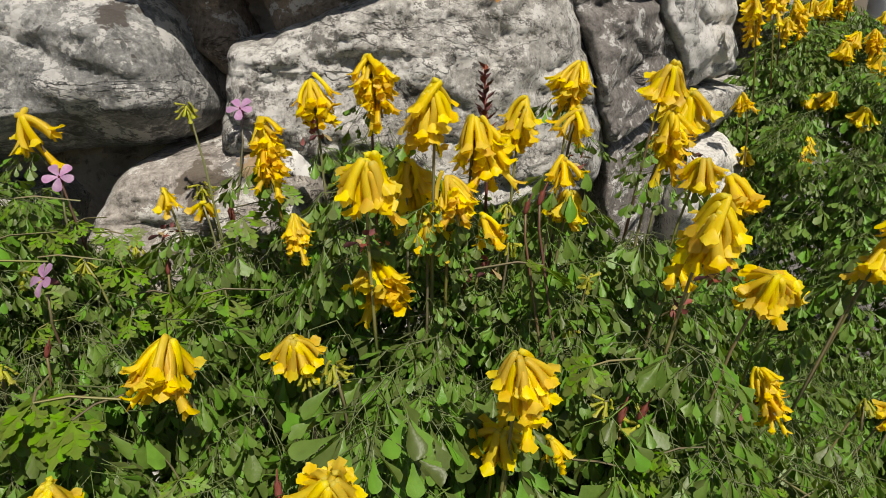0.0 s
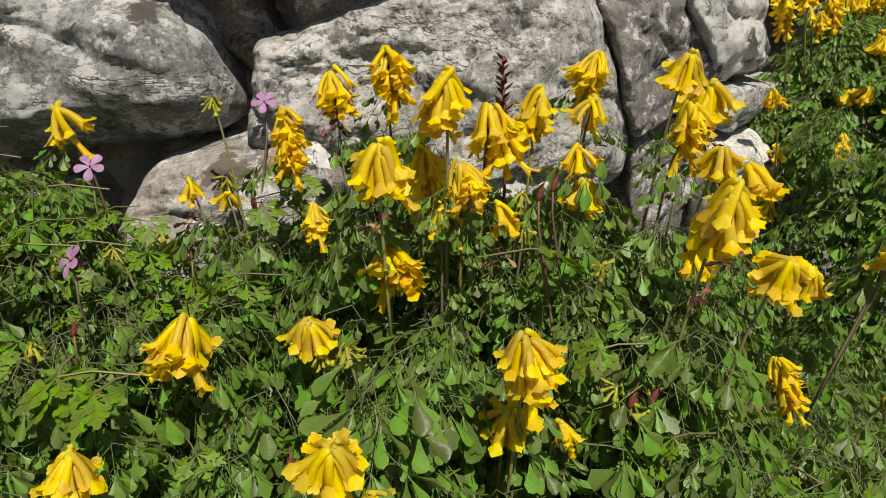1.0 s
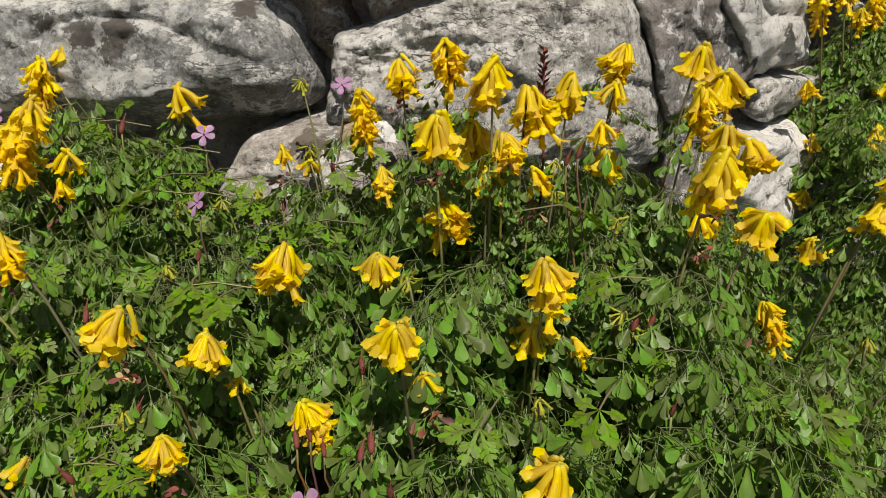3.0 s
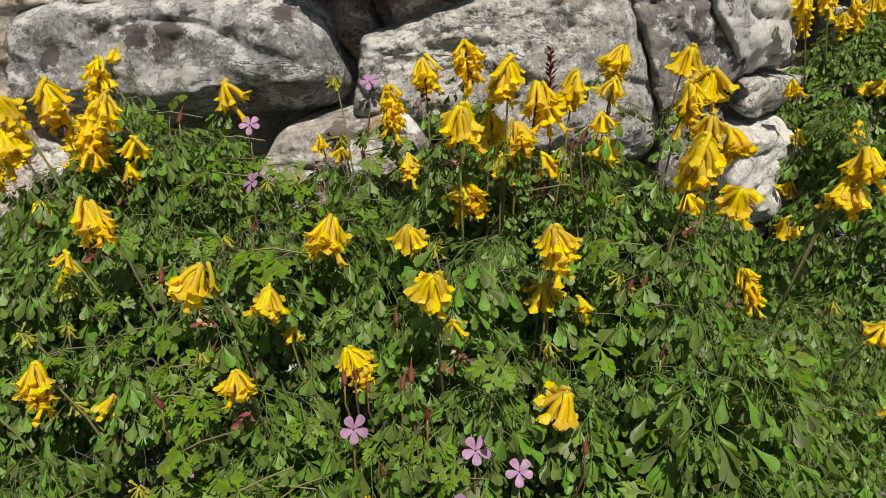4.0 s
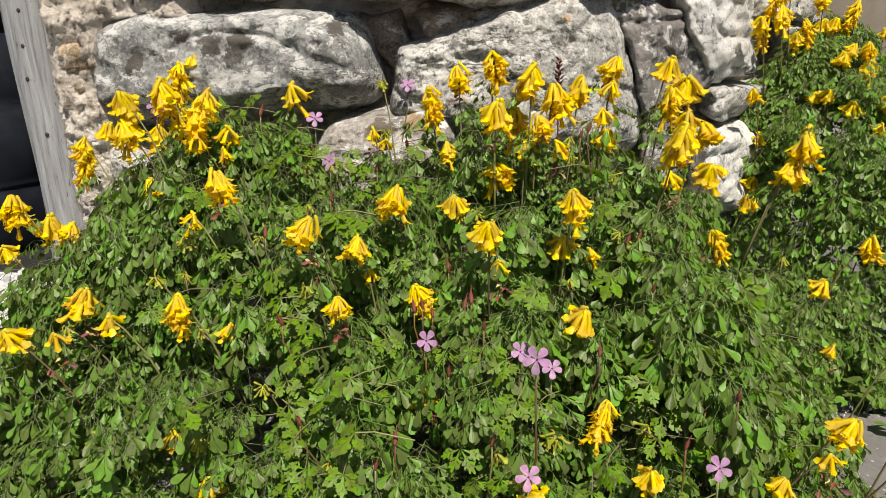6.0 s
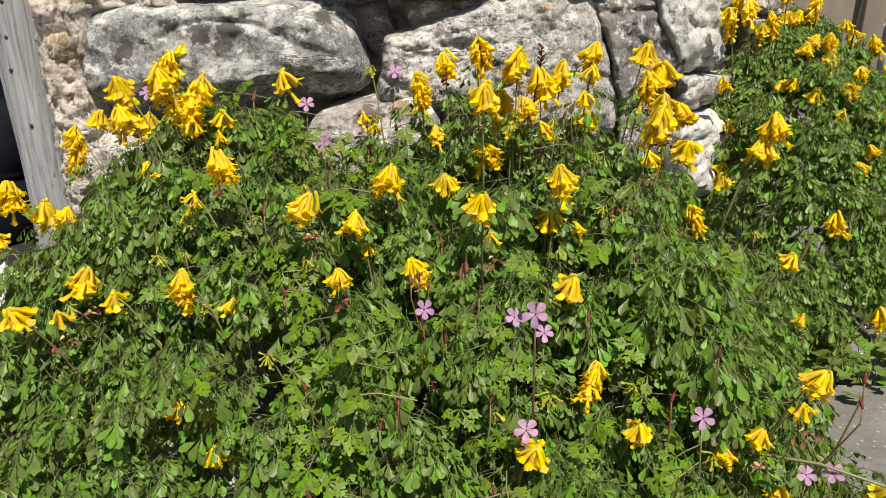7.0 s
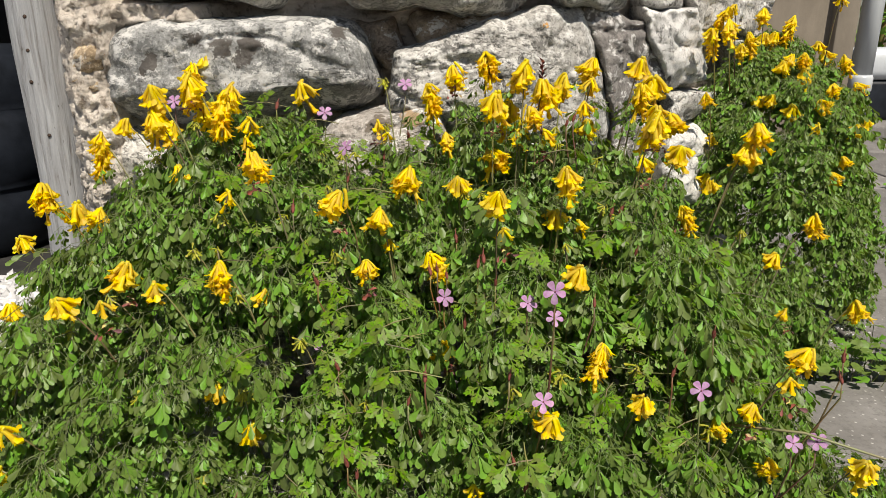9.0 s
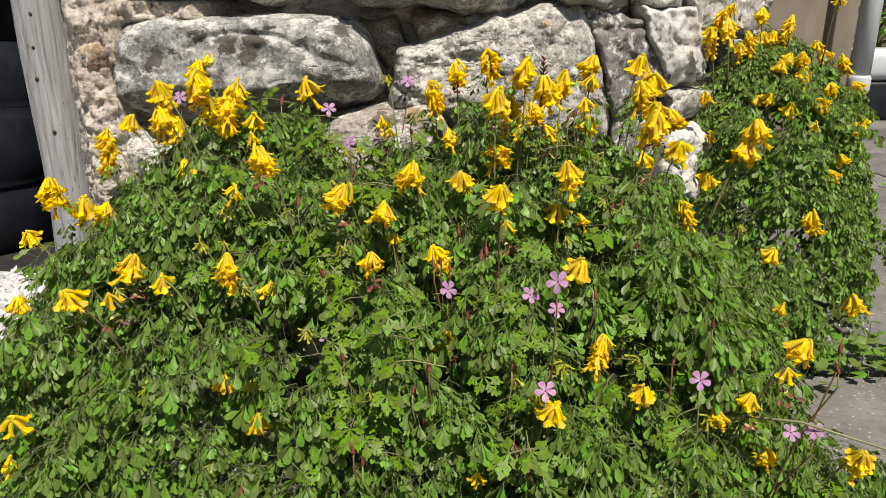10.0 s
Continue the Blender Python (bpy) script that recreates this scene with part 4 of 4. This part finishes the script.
# the foliage sags where the heads of the front hang low: a smooth correction on a coarse grid
SAG_X, SAG_Y, SAG_STEP = -0.70, -0.06, 0.02
sag = np.zeros((60, 42))
front = [(x, y, z - HEAD_DROP[k] * size - 0.024 - (mound_plain(x, y) or 0.0)) for x, y, z, k, size in HEADS if y < 0.34 and x < 0.22]
for ix in range(60):
    for iy in range(42):
        wsum, total = 0.35, 0.0
        for hx, hy, d in front:
            w = math.exp(-((SAG_X + ix * SAG_STEP - hx) / 0.042) ** 2 - ((SAG_Y + iy * SAG_STEP - hy) / 0.042) ** 2)
            wsum, total = wsum + w, total + w * max(-0.10, min(0.012, d))
        sag[ix, iy] = total / wsum


def mound_main(x, y):
    h = mound_plain(x, y)
    if h is None:
        return None
    fx, fy = min(58.99, max(0.0, (x - SAG_X) / SAG_STEP)), min(40.99, max(0.0, (y - SAG_Y) / SAG_STEP))
    ix, iy = int(fx), int(fy)
    u, v = fx - ix, fy - iy
    return max(0.02, h + (sag[ix, iy] * (1 - u) + sag[ix + 1, iy] * u) * (1 - v) + (sag[ix, iy + 1] * (1 - u) + sag[ix + 1, iy + 1] * u) * v)


main = thing("corydalis_plant", "bushy yellow corydalis in full flower against the stone wall", "flowering plant", (-0.03, 0.40, 0.0))


def rooted(parent, top, height, cluster, size, turn, material=None, tilt=0.0, leaves=0):
    top = Vector(top)
    root = top.lerp(Vector((parent.location.x, parent.location.y, 0.10)), 0.13)
    root.z = min(root.z, top.z - 0.12)
    root.y = min(root.y, wall_line(root.x) - 0.05)
    return flowering_stem(parent, top, root, cluster, size, turn, material, tilt, leaves)




def dry_scraps(seed):
    """A loose tuft of shrivelled calyx and petal scraps."""
    rng, g = random.Random(seed), Geo()
    for i in range(11):
        a = rng.uniform(0, 2 * math.pi)
        d = Vector((math.cos(a), math.sin(a), rng.uniform(-1.2, 0.5)))
        at = Vector((rng.gauss(0, 0.003), rng.gauss(0, 0.003), rng.uniform(-0.007, 0.004)))
        leaflet(g, frame_of(at, d, (rng.gauss(0, 1), rng.gauss(0, 1), 1)), rng.uniform(0.005, 0.009), rng.uniform(0.002, 0.004), rng, i % 3 // 2)
    return g


DRY = [dry_scraps(300 + i).mesh("dry_calyx", dry_red, dry_straw) for i in range(3)]
WITHERED = set(range(3, len(HEADS), 4))
for n, (x, y, z, kind, size) in enumerate(HEADS):
    head = OTHERS[kind] if n % 2 and kind < 5 else CLUSTERS[kind]
    stalk = rooted(main, (x, y, z), mound_main, head, size * (1.04 if y > 0.29 else 0.94), n * 1.7, stem_green if n % 3 else stem_red, leaves=2 if y > 0.30 else 0)
    if n in WITHERED:
        part("dry_calyx", DRY[n % 3], stalk, Matrix.Translation((0.002, -0.004, -0.026 * size)) @ Matrix.Rotation(n * 1.3, 4, "Z"), label="withered red-brown calyx scraps")
rng = random.Random(88)
for n in range(46):
    x, y = rng.uniform(-0.52, 0.28), rng.uniform(0.06, 0.42)
    z = mound_main(x, y)
    if z and y < wall_line(x) - 0.05:
        rooted(main, (x, y, z + rng.uniform(0.0, 0.022)), mound_main, (BUDS * 3 + SMALL[2:])[rng.randrange(10)], rng.uniform(0.8, 1.1), n * 1.1, stem_green)
# pale unopened heads
for n, (x, y, z) in enumerate(((-0.159, 0.428, 0.455), (-0.16, 0.44, 0.40), (-0.20, 0.27, 0.36), (0.07, 0.33, 0.35), (0.09, 0.26, 0.335), (-0.24, 0.25, 0.335), (-0.30, 0.22, 0.31),
                               (-0.05, 0.28, 0.355), (0.10, 0.20, 0.28), (-0.35, 0.13, 0.20), (0.16, 0.24, 0.30), (0.24, 0.33, 0.30), (-0.41, 0.33, 0.34))):
    rooted(main, (x, y, z), mound_main, BUDS[n % 3], 1.0, n * 1.3, stem_green)


def over_main(rng):
    return rng.uniform(-0.67, 0.43), rng.uniform(-0.02, 0.62)


# open spots in the leaves where geranium flowers push through
PINK_SPOTS = ((-0.010, 0.143, 0.297, 4, 1.0), (0.014, 0.147, 0.282, 4, 1.0), (-0.199, 0.185, 0.238, 4, 1.0))
plant_foliage(main, mound_main, over_main, 4400, 300, 11, (-0.02, 0.05, 0.43), heads=HEADS + PINK_SPOTS)


# ---- the second corydalis, further along the wall ----
def mound_far(x, y):
    q = 1 - abs((x - 0.525) / 0.190) ** 2.4 - abs((y - 1.00) / 0.33) ** 2
    skirt = 1 - ((x - 0.40) / 0.13) ** 2 - ((y - 0.75) / 0.20) ** 2
    h = max(0.478 * max(0.0, q) ** 0.45 - 0.30 * max(0.0, x - 0.53), 0.17 * max(0.0, skirt) ** 0.5)
    h += 0.30 * min(0.15, max(0.0, y - 0.93)) if q > 0.05 else 0.0
    return h + 0.035 * noise.noise(Vector((x * 9, y * 9, 4))) if h > 0 else None


far = thing("corydalis_plant", "tall yellow corydalis at the corner of the wall beside the paving", "flowering plant", (0.56, 1.02, 0.0))
FAR_TOP = (
    (0.34, 0.784, 0.513, 6), (0.406, 0.871, 0.553, 6), (0.393, 0.852, 0.526, 3), (0.512, 1.006, 0.55, 2), (0.463, 0.943, 0.506, 7),
    (0.526, 1.02, 0.504, 0), (0.577, 1.02, 0.536, 7), (0.631, 1.02, 0.489, 0), (0.648, 1.02, 0.472, 1), (0.648, 0.95, 0.465, 3),
    (0.538, 0.919, 0.468, 2), (0.518, 0.904, 0.454, 0), (0.545, 0.87, 0.446, 3), (0.577, 0.838, 0.42, 1), (0.68, 0.95, 0.415, 1),
    (0.472, 0.872, 0.396, 0), (0.485, 0.857, 0.401, 1),
)
FAR_SIDE = (
    (0.504, 0.817, 0.385, 0), (0.546, 0.806, 0.396, 1), (0.344, 0.79, 0.408, 1), (0.533, 0.778, 0.361, 4), (0.605, 0.787, 0.356, 1),
    (0.64, 0.825, 0.361, 1), (0.564, 0.742, 0.309, 0), (0.545, 0.73, 0.286, 1), (0.457, 0.844, 0.348, 6), (0.376, 0.83, 0.336, 4),
    (0.374, 0.828, 0.263, 0), (0.51, 0.714, 0.224, 7), (0.474, 0.716, 0.152, 2), (0.56, 0.922, 0.471, 3), (0.442, 0.917, 0.486, 2),
    (0.546, 1.02, 0.506, 2), (0.615, 0.93, 0.57, 4),
)
FAR_HEADS = FAR_TOP + FAR_SIDE
for n, (x, y, z, kind) in enumerate(FAR_HEADS):
    rooted(far, (x, y, z), mound_far, CLUSTERS[kind], (0.95, 0.85, 1.05)[n % 3] if y > 0.8 else 0.85, n * 1.9, stem_red)


def over_far(rng):
    return rng.uniform(0.28, 0.76), rng.uniform(0.50, 1.14)


plant_foliage(far, mound_far, over_far, 2500, 120, 12, (0.56, 0.85, 0.30), deep=0.055, heads=FAR_HEADS, gaps=0.0)


# ---- herb geraniums ----
def geranium_leaf(seed, wide=1.0):
    """A soft, ferny leaf cut into five stalked segments, each with narrow blunt lobes; flat in x and y."""
    rng, g = random.Random(seed), Geo()
    g.tube([(0, -0.035, -0.02), (0, -0.012, -0.004), (0, 0, 0)], [0.0007, 0.0007, 0.0006], 3, 1, False)
    for turn, s in ((0, 1.0), (-0.9, 0.92), (0.9, 0.92), (-1.75, 0.72), (1.75, 0.72)):
        a = turn + rng.uniform(-0.15, 0.15)
        ln = 0.022 * s * rng.uniform(0.88, 1.12)
        m = frame_of((0, 0, 0), (math.sin(a), math.cos(a), rng.uniform(-0.45, 0.05)), (rng.uniform(-0.35, 0.35), rng.uniform(-0.35, 0.35), 1))

        def lobe(x, y, angle, length, width):
            d, e = Vector((math.sin(angle), math.cos(angle), -0.15)), Vector((math.cos(angle), -math.sin(angle), 0))
            o = Vector((x, y, -0.25 * y * y / ln))
            w = width * wide * rng.uniform(0.85, 1.15)
            pts = [o, o + d * length * 0.55 - e * w, o + d * length * 0.92 - e * w * 0.6, o + d * length, o + d * length * 0.92 + e * w * 0.6, o + d * length * 0.55 + e * w]
            g.add(pts, [(0, 5, 4, 3), (0, 3, 2, 1)], 0, m)

        lobe(0, 0, 0, ln * 0.72, ln * 0.075)
        lobe(0, ln * 0.60, 0, ln * 0.42, ln * 0.085)
        for y, k in ((0.34, 0.36), (0.50, 0.34), (0.66, 0.26)):
            for sgn in (-1, 1):
                lobe(0, ln * (y + rng.uniform(-0.03, 0.03)), sgn * rng.uniform(0.55, 0.85), ln * k * rng.uniform(0.85, 1.15), ln * 0.075)
                if k > 0.3:
                    lobe(sgn * ln * 0.10, ln * (y + 0.10), sgn * rng.uniform(0.95, 1.25), ln * k * 0.55, ln * 0.055)
    return g


def geranium_flower(seed):
    """Five rounded pink petals, facing +z, on a red calyx."""
    rng, g = random.Random(seed), Geo()
    for i in range(5):
        a = 2 * math.pi * i / 5 + rng.uniform(-0.1, 0.1)
        lift = rng.uniform(0.0, 0.25)
        m = frame_of((0, 0, 0), (math.cos(a), math.sin(a), lift), (-math.cos(a) * lift, -math.sin(a) * lift, 1))
        pts, L = [], 0.0098 * rng.uniform(0.92, 1.08)
        for y, w in ((0.08, 0.0006), (0.3, 0.0016), (0.55, 0.0027), (0.78, 0.0032), (0.93, 0.0026), (1.0, 0.0012)):
            z = 0.0012 * math.sin(y * 2.6) - 0.001 * y * y
            pts += [(-w, L * y, z + 0.0004), (0, L * y * 1.01, z), (w, L * y, z + 0.0004)]
        g.add(pts, [(3 * j + k, 3 * j + k + 1, 3 * j + k + 4, 3 * j + k + 3) for j in range(5) for k in range(2)], 0, m)
    g.tube([(0, 0, -0.009), (0, 0, -0.006), (0, 0, -0.002), (0, 0, 0.0004)], [0.0008, 0.0019, 0.0017, 0.0009], 6, 1)
    g.tube([(0, 0, 0), (0, 0, 0.0022)], [0.0007, 0.0004], 5, 1)
    return g


def red_fruit(seed):
    """A swollen red calyx with a long beak, upright."""
    rng, g = random.Random(seed), Geo()
    g.tube([(0, 0, -0.004), (0, 0, -0.002), (0, 0, 0.003), (0, 0, 0.008), (0, 0, 0.011), (0.0005, 0, 0.015), (0.001, 0, 0.020)],
           [0.0006, 0.0022, 0.0031, 0.0024, 0.0011, 0.0007, 0.0003], 7, 0)
    for i in range(5):
        a = 2 * math.pi * i / 5
        c, s = math.cos(a), math.sin(a)
        g.add([(0.0022 * c, 0.0022 * s, 0.004), (0.0031 * c - 0.0008 * s, 0.0031 * s + 0.0008 * c, 0.008), (0.0030 * c, 0.0030 * s, 0.012), (0.0031 * c + 0.0008 * s, 0.0031 * s - 0.0008 * c, 0.008)], [(0, 1, 2, 3)])
    return g


GERANIUM_LEAVES = [geranium_leaf(400 + i, 0.85).mesh("leaf", leaf_lime, stem_green) for i in range(5)]
BROAD_LEAVES = [geranium_leaf(410 + i, 1.35).mesh("leaf", leaf_lime, stem_green) for i in range(3)]
PINK = [geranium_flower(420 + i).mesh("flower", pink, dry_red) for i in range(3)]
FRUIT = [red_fruit(440 + i).mesh("fruit", dry_red) for i in range(2)]


def geranium(label, at, flowers, leaves, fruits, seed, broad=()):
    rng = random.Random(seed)
    p = thing("geranium_plant", label, "flowering plant", at, group="wild geraniums")
    o = Vector(at)

    def stalk(top, name="stem"):
        low = (top - o) * 0.72 - Vector((0, -0.02, 0.085))
        path = [low, low.lerp(top - o, 0.5) + Vector((rng.uniform(-0.008, 0.008), rng.uniform(-0.008, 0.008), 0)), top - o - Vector((0, 0.002, 0.014)), top - o]
        return part(name, Geo().tube(path, [0.0010, 0.0009, 0.0007, 0.0006], 5).mesh(name, stem_red if rng.random() < 0.7 else stem_green), p)

    for f in flowers:
        top = Vector(f)
        s = stalk(top - Vector((0, 0, 0.008)), "flower_stem")
        face = Vector((rng.uniform(-0.6, 0.6), -0.8, rng.uniform(0.45, 1.2)))
        part("flower", PINK[rng.randrange(3)], s, frame_of(top - o, Vector((0, 0.3, 1)).cross(face), face, rng.uniform(0.78, 0.92)))
    for f in fruits:
        top = Vector(f)
        s = stalk(top)
        part("fruit", FRUIT[rng.randrange(2)], s, Matrix.Translation(top - o) @ Euler((rng.uniform(-0.5, 0.3), rng.uniform(-0.4, 0.4), 0)).to_matrix().to_4x4() @ Matrix.Scale(rng.uniform(0.46, 0.64), 4))
    for k, f in enumerate(list(leaves) + [b for b in broad if clear_of_heads(b)]):
        top = Vector(f)
        a = rng.uniform(-1.4, 1.4)
        big = 1.0 if k < len(leaves) else 1.1
        part("leaf", GERANIUM_LEAVES[rng.randrange(5)] if k < len(leaves) else BROAD_LEAVES[k % 3], p, frame_of(top - o, (math.sin(a), -math.cos(a), -0.35), (rng.uniform(-0.8, 0.6), rng.uniform(-0.7, 0.5), 1), rng.uniform(0.6, 0.95) * big))
    return p


def clear_of_heads(p):
    for x, y, z, k, size in HEADS:
        gap = Vector(p) - Vector((x, y, z - HEAD_DROP[k] * 0.7))
        out = Vector((0.0, -0.78, 0.62))
        gap -= out * min(0.08, max(0.0, gap.dot(out)))
        if gap.length < 0.030:
            return False
    return True


def strewn(seed, n, x0, x1, y0, y1, lift=0.026):
    rng, out = random.Random(seed), []
    while len(out) < n:
        x, y = rng.uniform(x0, x1), rng.uniform(y0, y1)
        z = mound_main(x, y)
        at = (x, y, (z or 0.0) + rng.uniform(0.0, lift))
        if z and y < wall_line(x) - 0.05 and clear_of_heads(at):
            out.append(at)
    return out


geranium("wild geranium with small pink flowers by the stone wall", (-0.22, 0.36, 0.12),
         ((-0.393, 0.385, 0.433), (-0.183, 0.288, 0.397), (-0.222, 0.384, 0.421), (-0.137, 0.467, 0.447)),
         strewn(31, 34, -0.34, -0.10, 0.12, 0.42) + [(-0.125, 0.39, 0.385), (-0.10, 0.40, 0.39), (-0.20, 0.30, 0.365)], strewn(51, 8, -0.4, -0.1, 0.12, 0.4, 0.02), 21,
         broad=(
             (-0.144, 0.219, 0.361), (-0.164, 0.233, 0.366), (-0.136, 0.231, 0.367), (-0.108, 0.413, 0.396), (-0.118, 0.383, 0.396), (-0.145, 0.225,
             0.363), (-0.163, 0.230, 0.365), (-0.138, 0.214, 0.359), (-0.231, 0.296, 0.400), (-0.223, 0.314, 0.406), (-0.245, 0.092, 0.260), (-0.128,
             0.103, 0.283), (-0.103, 0.094, 0.277), (-0.260, 0.071, 0.228), (-0.120, 0.077, 0.257), (-0.153, 0.047, 0.215), (-0.282, 0.085, 0.241),))
geranium("wild geranium with pink flowers and thin reddish stems", (-0.02, 0.16, 0.06),
         ((-0.081, 0.155, 0.288), (-0.003, 0.035, 0.340), (-0.010, 0.143, 0.288), (0.014, 0.147, 0.273), (-0.004, 0.06, 0.242), (0.084, 0.05, 0.163), (-0.199, 0.185, 0.229)),
         strewn(32, 75, -0.20, 0.14, -0.01, 0.18), ((-0.05, 0.12, 0.25), (-0.03, 0.13, 0.23), (0.05, 0.16, 0.28), (-0.01, 0.10, 0.21), (0.082, 0.265, 0.335), (0.09, 0.262, 0.338)) + (
             (-0.187, 0.141, 0.305), (-0.088, 0.191, 0.300), (-0.094, 0.187, 0.299), (-0.079, 0.185, 0.296), (-0.047, 0.160, 0.320), (-0.052, 0.158, 0.316),
             (-0.037, 0.151, 0.302), (-0.195, 0.084, 0.195), (-0.148, 0.029, 0.206), (-0.141, 0.026, 0.198), (-0.028, 0.140, 0.250), (-0.024, 0.136, 0.243),
             (-0.028, 0.085, 0.248), (-0.094, 0.083, 0.247), (-0.107, 0.076, 0.230), (-0.024, 0.060, 0.188), (-0.063, 0.148, 0.264)) + tuple(strewn(52, 6, -0.25, 0.12, 0.04, 0.25, 0.02)), 22,
         broad=(
             (0.045, 0.203, 0.351), (0.064, 0.254, 0.369), (0.052, 0.321, 0.389), (0.054, 0.189, 0.342), (0.056, 0.178, 0.336), (-0.016, 0.038, 0.203),
             (-0.033, 0.032, 0.192), (0.057, 0.203, 0.350), (-0.175, 0.140, 0.250), (-0.144, 0.100, 0.270), (-0.186, 0.110, 0.215), (-0.160, 0.100, 0.198),
             (0.105, 0.209, 0.278), (0.090, 0.183, 0.281), (-0.031, 0.053, 0.191), (-0.008, 0.073, 0.178), (0.022, 0.049, 0.218), (0.124, 0.121, 0.232),
             (-0.126, 0.063, 0.234), (-0.132, 0.086, 0.202), (0.055, 0.246, 0.300),))
geranium("wild geranium with pink flowers leaning out over the paving", (0.16, 0.14, 0.05),
         ((0.120, 0.08, 0.242), (0.221, 0.09, 0.192), (0.202, 0.09, 0.190)),
         strewn(33, 50, 0.08, 0.30, 0.03, 0.26), ((0.14, 0.12, 0.27), (0.10, 0.09, 0.25), (0.25, 0.12, 0.23), (0.26, 0.14, 0.24), (0.05, 0.33, 0.42), (0.043, 0.33, 0.415)) + tuple(strewn(53, 10, 0.08, 0.28, 0.06, 0.3, 0.02)), 23,
         broad=(
             (0.169, 0.222, 0.312), (0.172, 0.213, 0.305),))


def grit():
    """Small pale stones and crumbs that lie on the paving at the foot of the plants."""
    rng, g = random.Random(77), Geo()
    for _ in range(150):
        t = rng.random()
        x, y = 0.38 + 0.30 * t + rng.gauss(0, 0.03), 0.50 + 0.34 * t + rng.gauss(0, 0.035)
        r = rng.uniform(0.0015, 0.0038) if rng.random() < 0.85 else rng.uniform(0.005, 0.008)
        pebble(g, (x, y, 0.001 + r * 0.4), r, rng)
    return tagged(new("paving_grit", g.mesh("paving_grit", gravel_mat, smooth=False)), "small pale stones strewn on the grey paving", "gravel", kind="stuff")


grit()
part("flower_stem", Geo().tube([(-0.02, 0.0, 0.13), (0.05, -0.05, 0.15), (0.12, -0.07, 0.135), (0.22, -0.06, 0.125)], [0.0012, 0.0012, 0.001, 0.0008], 6).mesh("flower_stem", stem_green), bpy.data.objects["geranium_plant.002"], label="thick pale green stem")


# ---- dried flower spike ----
def dried_spike(x, y, z):
    p = thing("dried_flower_spike", "dried dark red seed spike standing among the flowers", "dried flower", (x, y, z))
    part("stalk", Geo().tube([(0, 0, 0), (0.002, 0, 0.05), (0, 0, 0.13)], [0.0012, 0.001, 0.0007], 5).mesh("stalk", dry_red), p)
    rng, g = random.Random(9), Geo()
    for i in range(34):
        s = i / 33
        a = 2.4 * i
        at = Vector((0, 0, 0.075 + 0.055 * s))
        d = Vector((math.cos(a), math.sin(a), 0.9))
        m = frame_of(at, d, (-math.cos(a), -math.sin(a), 1.0))
        L = (0.013 - 0.006 * s) * rng.uniform(0.8, 1.2)
        g.add([(0, 0, 0), (-0.0022, L * 0.45, 0.0008), (0, L * 0.5, -0.0008), (0.0022, L * 0.45, 0.0008), (0, L, 0)], [(0, 2, 1), (0, 3, 2), (1, 2, 4), (2, 3, 4)], 0, m)
    part("seed_head", g.mesh("seed_head", dry_red), p)


dried_spike(0.028, 0.44, 0.345)


# ---- weeds in the paving joint ----
def weed(label, at, length, count, seed, size=1.0):
    rng, p = random.Random(seed), thing("weed_plant", label, "weed", at)
    for i in range(count):
        g = Geo()
        n, r = 12, 0.011 * rng.uniform(0.6, 1.2) * size
        pts = [(0, 0, 0)]
        for k in range(n + 1):
            a = math.pi * (0.12 + 1.76 * k / n) - math.pi / 2 - math.pi * 0.0
            rr = r * (1 + 0.10 * math.cos(k * math.pi))
            pts.append((rr * math.cos(a - math.pi / 2), rr * math.sin(a - math.pi / 2) + r * 0.2, 0.0015 * math.cos(3 * a)))
        g.add(pts, [(0, k, k + 1) for k in range(1, n + 1)])
        x, y = rng.uniform(0, length), rng.gauss(0, 0.026)
        z = rng.uniform(0.008, 0.05 if x < length * 0.5 else 0.03) * size
        g2 = Geo().merge(g, frame_of((0, 0, 0), (rng.uniform(-1, 1), rng.uniform(-1, 1), 0.1), (rng.uniform(-0.4, 0.4), rng.uniform(-0.6, 0.2), 1)))
        g2.tube([(0, 0, 0), (rng.uniform(-0.01, 0.01), 0.008, -z * 0.6), (0, 0.01, -z - 0.01)], 0.0006, 3, 1, False)
        part("leaf", g2.mesh("leaf", leaf_far, leaf_stalk), p, Matrix.Translation((x, y, z)))
    return p


weed("low round-leaved green weed growing from the paving joint", (0.40, 0.575, 0.0), 0.60, 210, 41, 1.15)
weed("small green weeds in a far paving joint", (1.05, 1.945, 0.0), 0.7, 60, 42, 1.2)


def hedge():
    rng, g = random.Random(71), Geo()
    for _ in range(2600):
        p = Vector((rng.uniform(1.9, 4.2), 4.9 + rng.gauss(0, 0.12), rng.uniform(0.0, 1.9)))
        d = Vector((rng.gauss(0, 1), rng.gauss(0, 1) - 0.6, rng.gauss(0, 0.6)))
        leaflet(g, frame_of(p, d, (rng.gauss(0, 0.5), -0.7, 0.8)), 0.07, 0.05, rng, 0, 1)
    p = thing("hedge", "green leafy hedge behind the end of the path", "hedge", (3.0, 4.95, 0.0))
    part("foliage", g.mesh("foliage", leaf_far), p, Matrix.Translation((-3.0, -4.95, 0)), kind="stuff")
    for i in range(5):
        x = -0.9 + 0.45 * i
        part("trunk", Geo().tube([(x, 0, 0), (x + 0.02, 0, 0.6), (x - 0.03, 0, 1.5)], [0.03, 0.022, 0.008], 7).mesh("trunk", stem_red), p)


hedge()
